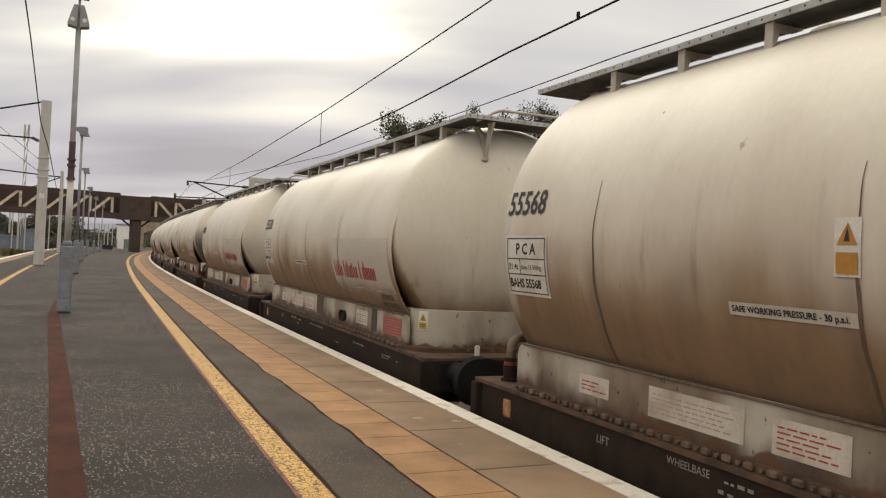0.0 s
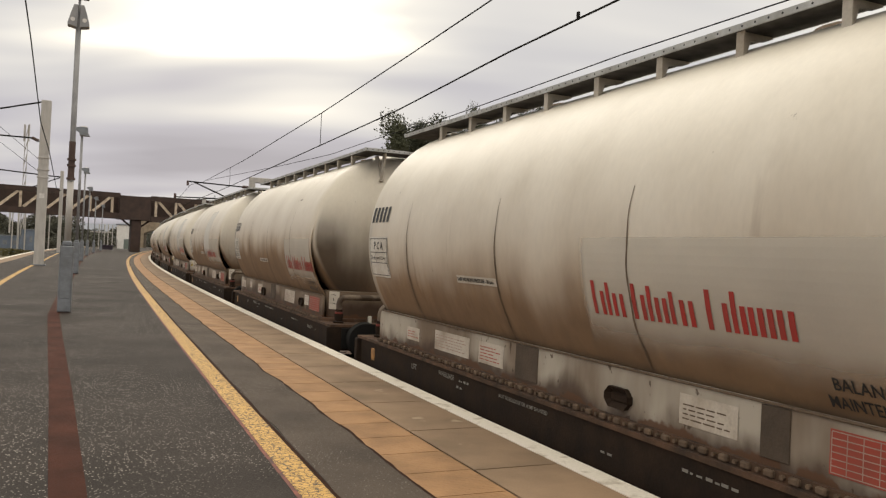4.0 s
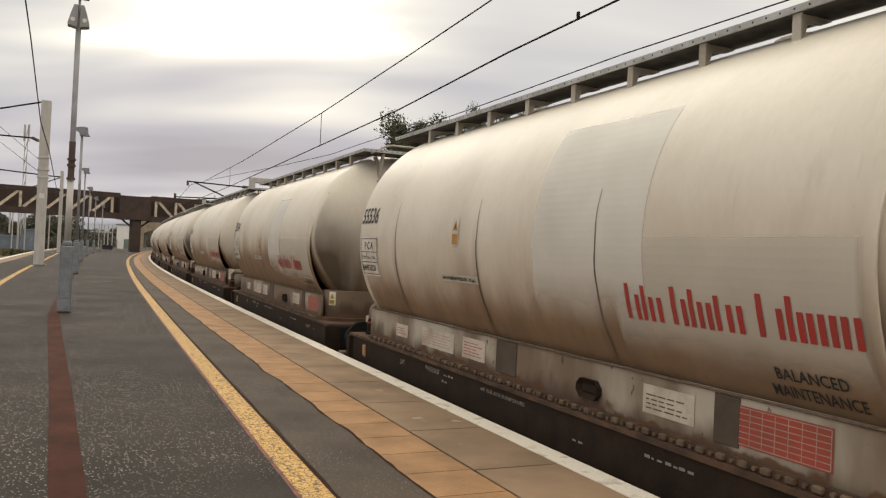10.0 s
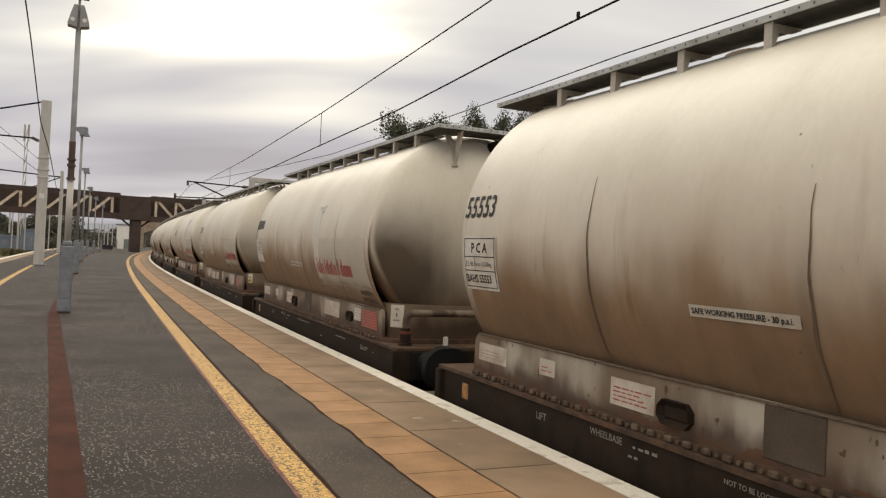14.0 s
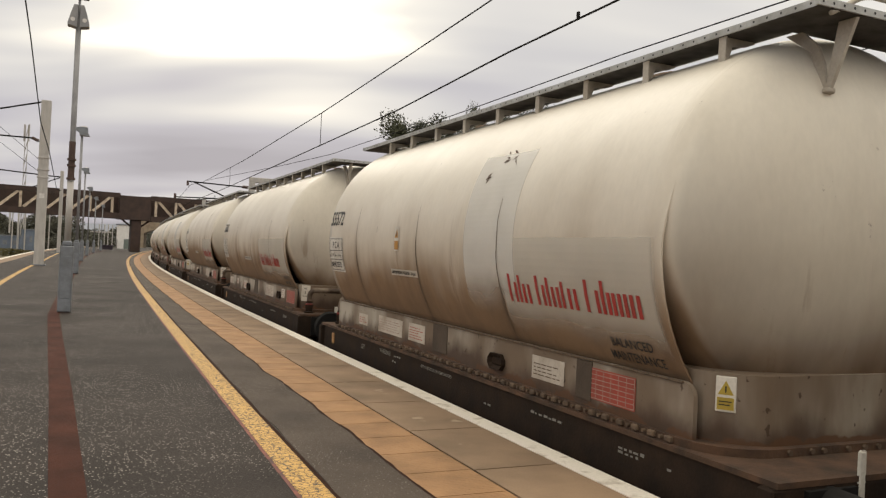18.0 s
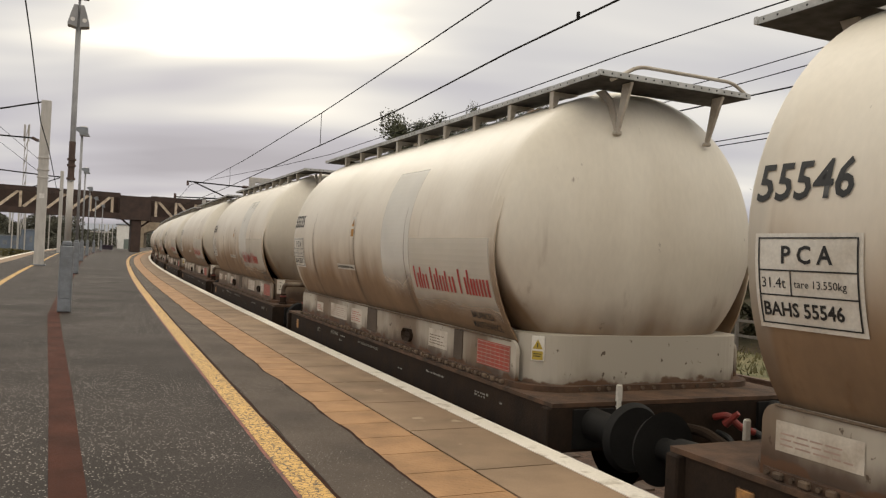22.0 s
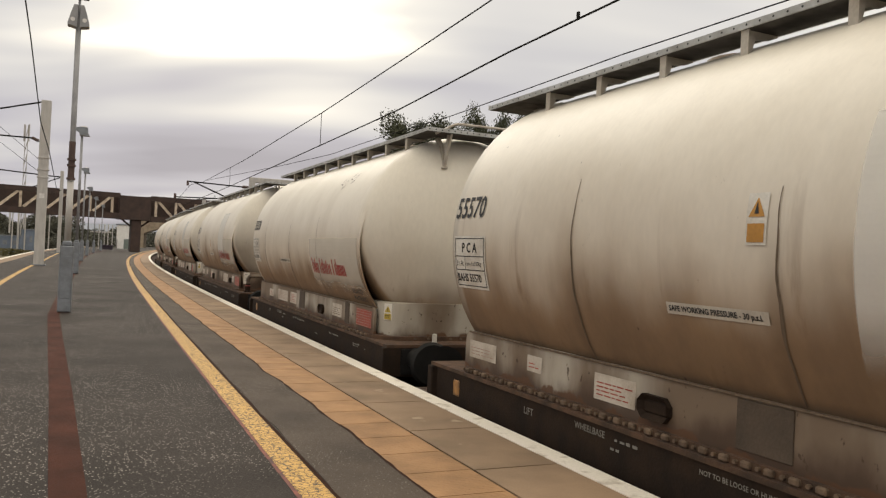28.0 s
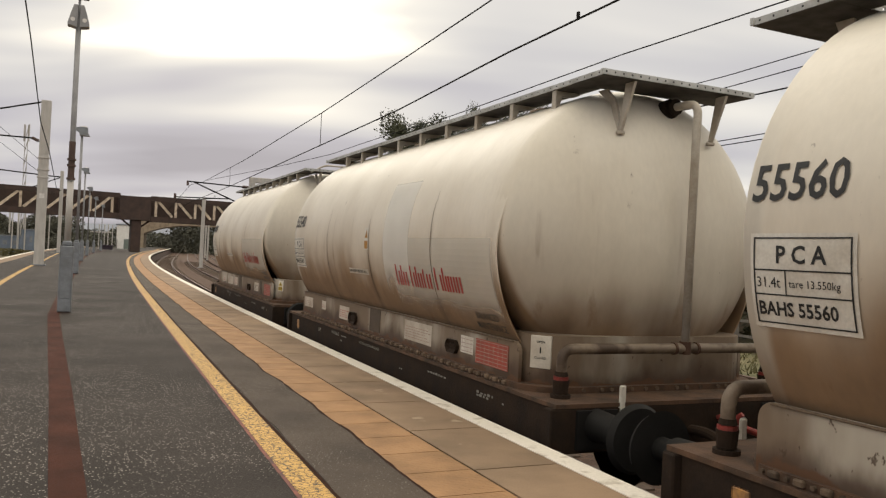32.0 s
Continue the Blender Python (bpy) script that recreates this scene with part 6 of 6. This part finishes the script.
def bank():
    bm = bmesh.new()
    offs = [10.0, 12.0, 13.5, 14.5, 16, 17, 18.5, 20, 22, 24, 26, 30, 34, 45, 70]
    prev = None
    for i in range(0, 56):
        s = -60 + i * 5.0
        ring = []
        for o in offs:
            x, y, _ = track_at(s, o)
            z = bank_z(o) + (noise.noise(Vector((x * 0.3, y * 0.3, 0))) * 0.35 if o > 14 else 0)
            ring.append(bm.verts.new((x, y, z if o > 10 else -1.6)))
        if prev:
            for a in range(len(offs) - 1):
                bm.faces.new((prev[a], prev[a + 1], ring[a + 1], ring[a]))
        prev = ring
    tagged(part("embankment", bm, M_bank, smooth=True), "bracken-covered bank beyond the tracks", "bank", kind="structure")
    bm = strip(bmesh.new(), -60, 160, 9.2, 13.0, -1.5, -1.12, 3.0, at=track_at)
    tagged(part("grass_verge", bm, M_grass), "yellowed grass strip beside the tracks", "grass", kind="structure")
    # grass blades along the verge
    verts, faces = [], []
    for _ in range(9000):
        s, o = _rt.uniform(0, 60), _rt.uniform(9.4, 16)
        x, y, _t = track_at(s, o)
        z = -1.12 if o < 13 else bank_z(o)
        h, a = _rt.uniform(0.06, 0.22), _rt.uniform(0, 3.14)
        b = len(verts)
        dx, dy = math.cos(a) * 0.03, math.sin(a) * 0.03
        verts += [(x - dx, y - dy, z), (x + dx, y + dy, z), (x + _rt.uniform(-0.1, 0.1), y + _rt.uniform(-0.1, 0.1), z + h)]
        faces.append((b, b + 1, b + 2))
    me = bpy.data.meshes.new("tall_grass")
    me.from_pydata(verts, [], faces)
    me.materials.append(M_grass)
    tagged(new("tall_grass", me), "yellow-green tall grass", "grass", kind="stuff")
    # shrubs on the bank
    rng = random.Random(3)
    shrubs = [crown_mesh("shrub", rng, 1.5, 0.9, 1100, 0.11, 0.05, mt)[0] for mt in (M_leaf, M_leaf_dry, M_leaf_dry)]
    for k in range(70):
        s, o = _rt.uniform(-15, 120), _rt.uniform(15.5, 27)
        x, y, _ = track_at(s, o)
        ob = part("shrub", shrubs[k % 3], None)
        ob.matrix_basis = pose(x, y, bank_z(o) - 0.1, 0, 0, _rt.uniform(0, 360))
        f = _rt.uniform(0.8, 1.6)
        ob.scale = (f * 1.2, f * 1.2, f)
        tagged(ob, "low brownish-green shrub on the bank", "shrub", "shrubs on the bank")
    # a dark thicket at the bank's foot behind the fence
    rng = random.Random(23)
    thick = [crown_mesh("shrub", rng, 1.9, 1.0, 2600, 0.10, 0.02, mt)[0] for mt in (M_thicket, M_thicket, M_leaf_dry)]
    for k in range(44):
        s, o = 9 + k * 0.62 + rng.uniform(-0.4, 0.4), rng.choice((14.6, 15.4, 16.6, 18.2))
        x, y, _ = track_at(s, o)
        ob = part("shrub", thick[k % 3], None)
        ob.matrix_basis = pose(x, y, bank_z(o) - 0.1, 0, 0, rng.uniform(0, 360))
        f = rng.uniform(0.75, 1.25)
        ob.scale = (f * 1.25, f * 1.25, f)
        tagged(ob, "dense dark green shrub at the foot of the bank", "shrub", "shrubs on the bank")


bank()
# the group of trees that rises above the train, and those along the bank's top
for px, top, k, wd in ((-2.9, 11.0, 0, 0.80), (-2.1, 10.3, 2, 0.70), (-1.3, 10.8, 1, 0.72), (-0.4, 10.3, 3, 0.66), (0.5, 10.9, 2, 0.55), (1.25, 11.2, 3, 0.42), (2.1, 11.6, 0, 0.45), (3.2, 11.7, 1, 0.48), (4.6, 11.4, 2, 0.52), (5.4, 12.2, 3, 0.58), (6.3, 12.4, 1, 0.52)):
    top -= 0.45 if -2.5 < px < 0 else 0.90
    t = tree(px, 52.0 + (k - 1.5) * 0.8, 2.0, k, 1.0, px * 77)
    for o in t.children:
        o.scale = (wd, wd, (top - 2.0) / (8.5 + k) / 1.04)
for i in range(34):
    s, o = -12 + i * 3.4, _rt.uniform(26, 33)
    if 24 < s < 44:
        continue
    x, y, _ = track_at(s, o)
    tree(x, y, bank_z(o) - 0.2, i % 4, _rt.uniform(0.42, 0.60), i * 67, "dark green tree on top of the bank")
for i in range(12):
    s, o = 17.0 + i * 1.05, 23.0 + (i * 7 % 5)
    x, y, _ = track_at(s, o)
    tree(x, y, bank_z(o) - 2.1, i % 4, 0.41 + 0.03 * (i * 5 % 4), i * 97, "dark green tree on the bank behind the sidings")


def far_band(name, label, pts, base, height, depth, n, leaf, material):
    """A far wood as one ragged mass of leaf clumps."""
    rng = random.Random(len(label))
    verts, faces = [], []
    for _ in range(n):
        t = rng.random() * (len(pts) - 1)
        i = min(int(t), len(pts) - 2)
        f = t - i
        x = pts[i][0] * (1 - f) + pts[i + 1][0] * f
        y = pts[i][1] * (1 - f) + pts[i + 1][1] * f + rng.uniform(-depth, depth)
        top = height * (0.62 + 0.38 * (0.5 + 0.5 * math.sin(x * 0.55 + y * 0.2) * math.cos(x * 0.23)))
        z = base + top * rng.random() ** 0.7
        s = leaf * rng.uniform(0.6, 1.5)
        u = np.array([rng.uniform(-1, 1) for _ in range(3)]); u /= np.linalg.norm(u) + 1e-6
        v = np.cross(u, [rng.uniform(-1, 1) for _ in range(3)]); v /= np.linalg.norm(v) + 1e-6
        c = np.array([x, y, z]); b = len(verts)
        verts += [tuple(c - u * s), tuple(c + v * s * 0.6), tuple(c + u * s), tuple(c - v * s * 0.6)]
        faces.append((b, b + 1, b + 2, b + 3))
    me = bpy.data.meshes.new(name)
    me.from_pydata(verts, [], faces)
    me.materials.append(material)
    tagged(new(name, me), label, "wood", kind="stuff")


far_band("far_woodland", "dark line of trees behind the station", [(-150, 175), (-110, 190), (-80, 205), (-55, 215), (-20, 225), (40, 230)], -1.5, 6.4, 12, 36000, 0.31, M_wood)
far_band("far_woodland", "tall ragged trees at the edge of the far sidings", [(-140, 158), (-104, 172), (-86, 184)], -1.5, 9.0, 6, 20000, 0.28, M_wood)
far_band("far_woodland", "dark trees seen under the stone arch", [(-66, 192), (-46, 198), (-10, 204), (20, 206)], -1.5, 10.5, 5, 20000, 0.30, M_wood)
far_band("far_woodland", "dark hedge beyond the far side of the platform", [(-95, 120), (-72, 128), (-58, 140)], -1.5, 3.4, 4, 12000, 0.20, M_wood)
far_band("grass_bank", "rough green bank beside the far platform line", [(-75, 92), (-56, 104), (-50, 116)], -1.5, 1.1, 3, 12000, 0.12, M_grass)

bm = bmesh.new()
prev = None
for i in range(81):
    x = -2400 + 60 * i
    h = 26 + 24 * noise.noise(Vector((x * 0.0021, 3.1, 0))) + 9 * noise.noise(Vector((x * 0.009, 7.7, 0)))
    ring = [bm.verts.new((x, 1900, -5)), bm.verts.new((x, 2000, max(8, h + 14)))]
    if prev:
        bm.faces.new((prev[0], ring[0], ring[1], prev[1]))
    prev = ring
tagged(part("hills", bm, M_far, smooth=True), "pale blue-grey hills on the horizon", "hills", kind="structure")

M_shed = mat("pale_blue_shed", (0.17, 0.21, 0.28), 0.6, color2=(0.12, 0.15, 0.20), scale=1.0)
for x, y, w, h in ((-74, 118, 5.0, 2.2), (-66.5, 120, 4.2, 2.6), (-61.0, 117, 2.6, 3.6)):
    t = thing("trackside_shed", "pale blue-grey cabin beyond the far side of the platform", "shed", pose(x, y, -1.4, 0, 0, 18))
    part("wall", box(-w / 2, 0, 0, w / 2, 3, h, None, 0.03), M_shed, t)
    part("roof", box(-w / 2 - 0.1, -0.1, h, w / 2 + 0.1, 3.1, h + 0.15), M_postbox, t)
    for k in range(3):
        cx = -w / 2 + w * (k + 0.5) / 3
        part("window", box(cx - w * 0.07, -0.03, h * 0.50, cx + w * 0.07, 0.0, h * 0.75), M_postbox, t)

# fence of the far side, seen between the wagons
M_fence = mat("fence_grey", (0.20, 0.18, 0.16), 0.8)
fx = thing("lineside_fence", "weathered post and rail fence beyond the tracks", "fence")
for i in range(40):
    x, y, th = track_at(2 + i * 1.8, 13.6)
    part("post", box(x - 0.05, y - 0.05, -1.3, x + 0.05, y + 0.05, -0.05), M_fence, fx)
for zz in (-0.75, -0.30):
    part("rail", strip(bmesh.new(), 2, 72.2, 13.57, 13.63, zz, zz + 0.08, 3.6, at=track_at), M_fence, fx)
x, y, th = track_at(13.6, 9.9)
c = thing("cable_cabinet", "small pale lineside cabinet on the grass", "cabinet", pose(x, y, -1.12, 0, 0, -math.degrees(th)))
part("body", box(-0.45, -0.3, 0.35, 0.45, 0.3, 0.72, None, 0.03), M_label, c)
part("stand", box(-0.08, -0.08, 0, 0.08, 0.08, 0.35), M_postbox, c)

# thin pale posts of the sidings behind the far platform
for x, y, top in ((-57.3, 105, 6.2), (-55.6, 105, 6.4), (-51.9, 104, 5.0), (-70.0, 132, 6.0), (-66.5, 140, 6.5)):
    t = thing("siding_post", "thin pale post beside the far sidings", "post", pose(x, y, -1.45), "posts of the far sidings")
    part("shaft", cyl((0, 0, 0), (0, 0, top + 1.4), 0.09, 0.075, 8), M_mast, t)
    part("cap", cyl((0, 0, top + 1.4), (0, 0, top + 1.46), 0.11, 0.10, 8), M_mast, t)

# ---- platform edge in pieces ----
rows_of_pieces("coping_edge", "worn buff concrete coping slabs along the platform edge", -60.0 - 0.27, 180, 62, 1.035, EDGE - 0.722, EDGE, 0.016, -0.12, 0.0, M_coping, "coping")
rows_of_pieces("tactile_strip", "orange tactile paving tiles with rows of blisters", -60.0, 150, 62, 0.437, EDGE - 1.20, EDGE - 0.742, 0.010, -0.06, 0.001, M_tactile, "paving")
bm = strip(bmesh.new(), -60, 300, EDGE - 0.152, EDGE - 0.002, -0.01, 0.006, 1.0)
strip(bm, -60, 300, EDGE - 0.03, EDGE + 0.004, -0.10, 0.0055, 1.0)
tagged(part("white_edge_line", bm, M_white_line), "white line painted along the platform edge", "line", kind="structure")
# the far side of the island
for nm, a, b, z, mt, lab in (("white_edge_line", 0.0, 0.20, 0.006, M_white_line, "white line along the far platform edge"), ("coping_edge", 0.02, 0.85, 0.0, M_coping, "buff coping of the far platform edge"),
                             ("tactile_strip", 0.852, 1.30, 0.003, M_tactile, "orange tactile strip of the far platform edge"), ("yellow_line", 2.05, 2.20, 0.005, M_yellow_line, "yellow line along the far platform edge")):
    bm = strip(bmesh.new(), -60, 200, lambda s: far_edge(s) + a, lambda s: far_edge(s) + b, -0.09, z, 3.0)
    tagged(part(nm, bm, mt), lab, "line" if "line" in nm else "paving", kind="structure")


def motions():
    # every wagon runs along the curve with the one train
    for i, w in enumerate(TRAIN):
        walk(w, [(t * 0.5, wagon_pose(i, t * 0.5)) for t in range(65)])
    # the wheelsets all turn alike, as the train rolls
    first = {}
    for w in TRAIN:
        for ws in [o for o in w.children if o.name.startswith("wheelset")]:
            key = round(ws.location.y, 2)
            if key not in first:
                here = ws.location.copy()
                walk(ws, [(t * 0.1, Matrix.Translation(here) @ Matrix.Rotation(gone(t * 0.1) / 0.46, 4, "X")) for t in range(321)])
                first[key] = ws
            else:
                src = first[key].animation_data
                ws.rotation_mode = "QUATERNION"
                keys = ws.animation_data_create()
                keys.action = src.action
                keys.action_slot = src.action_slot


motions()
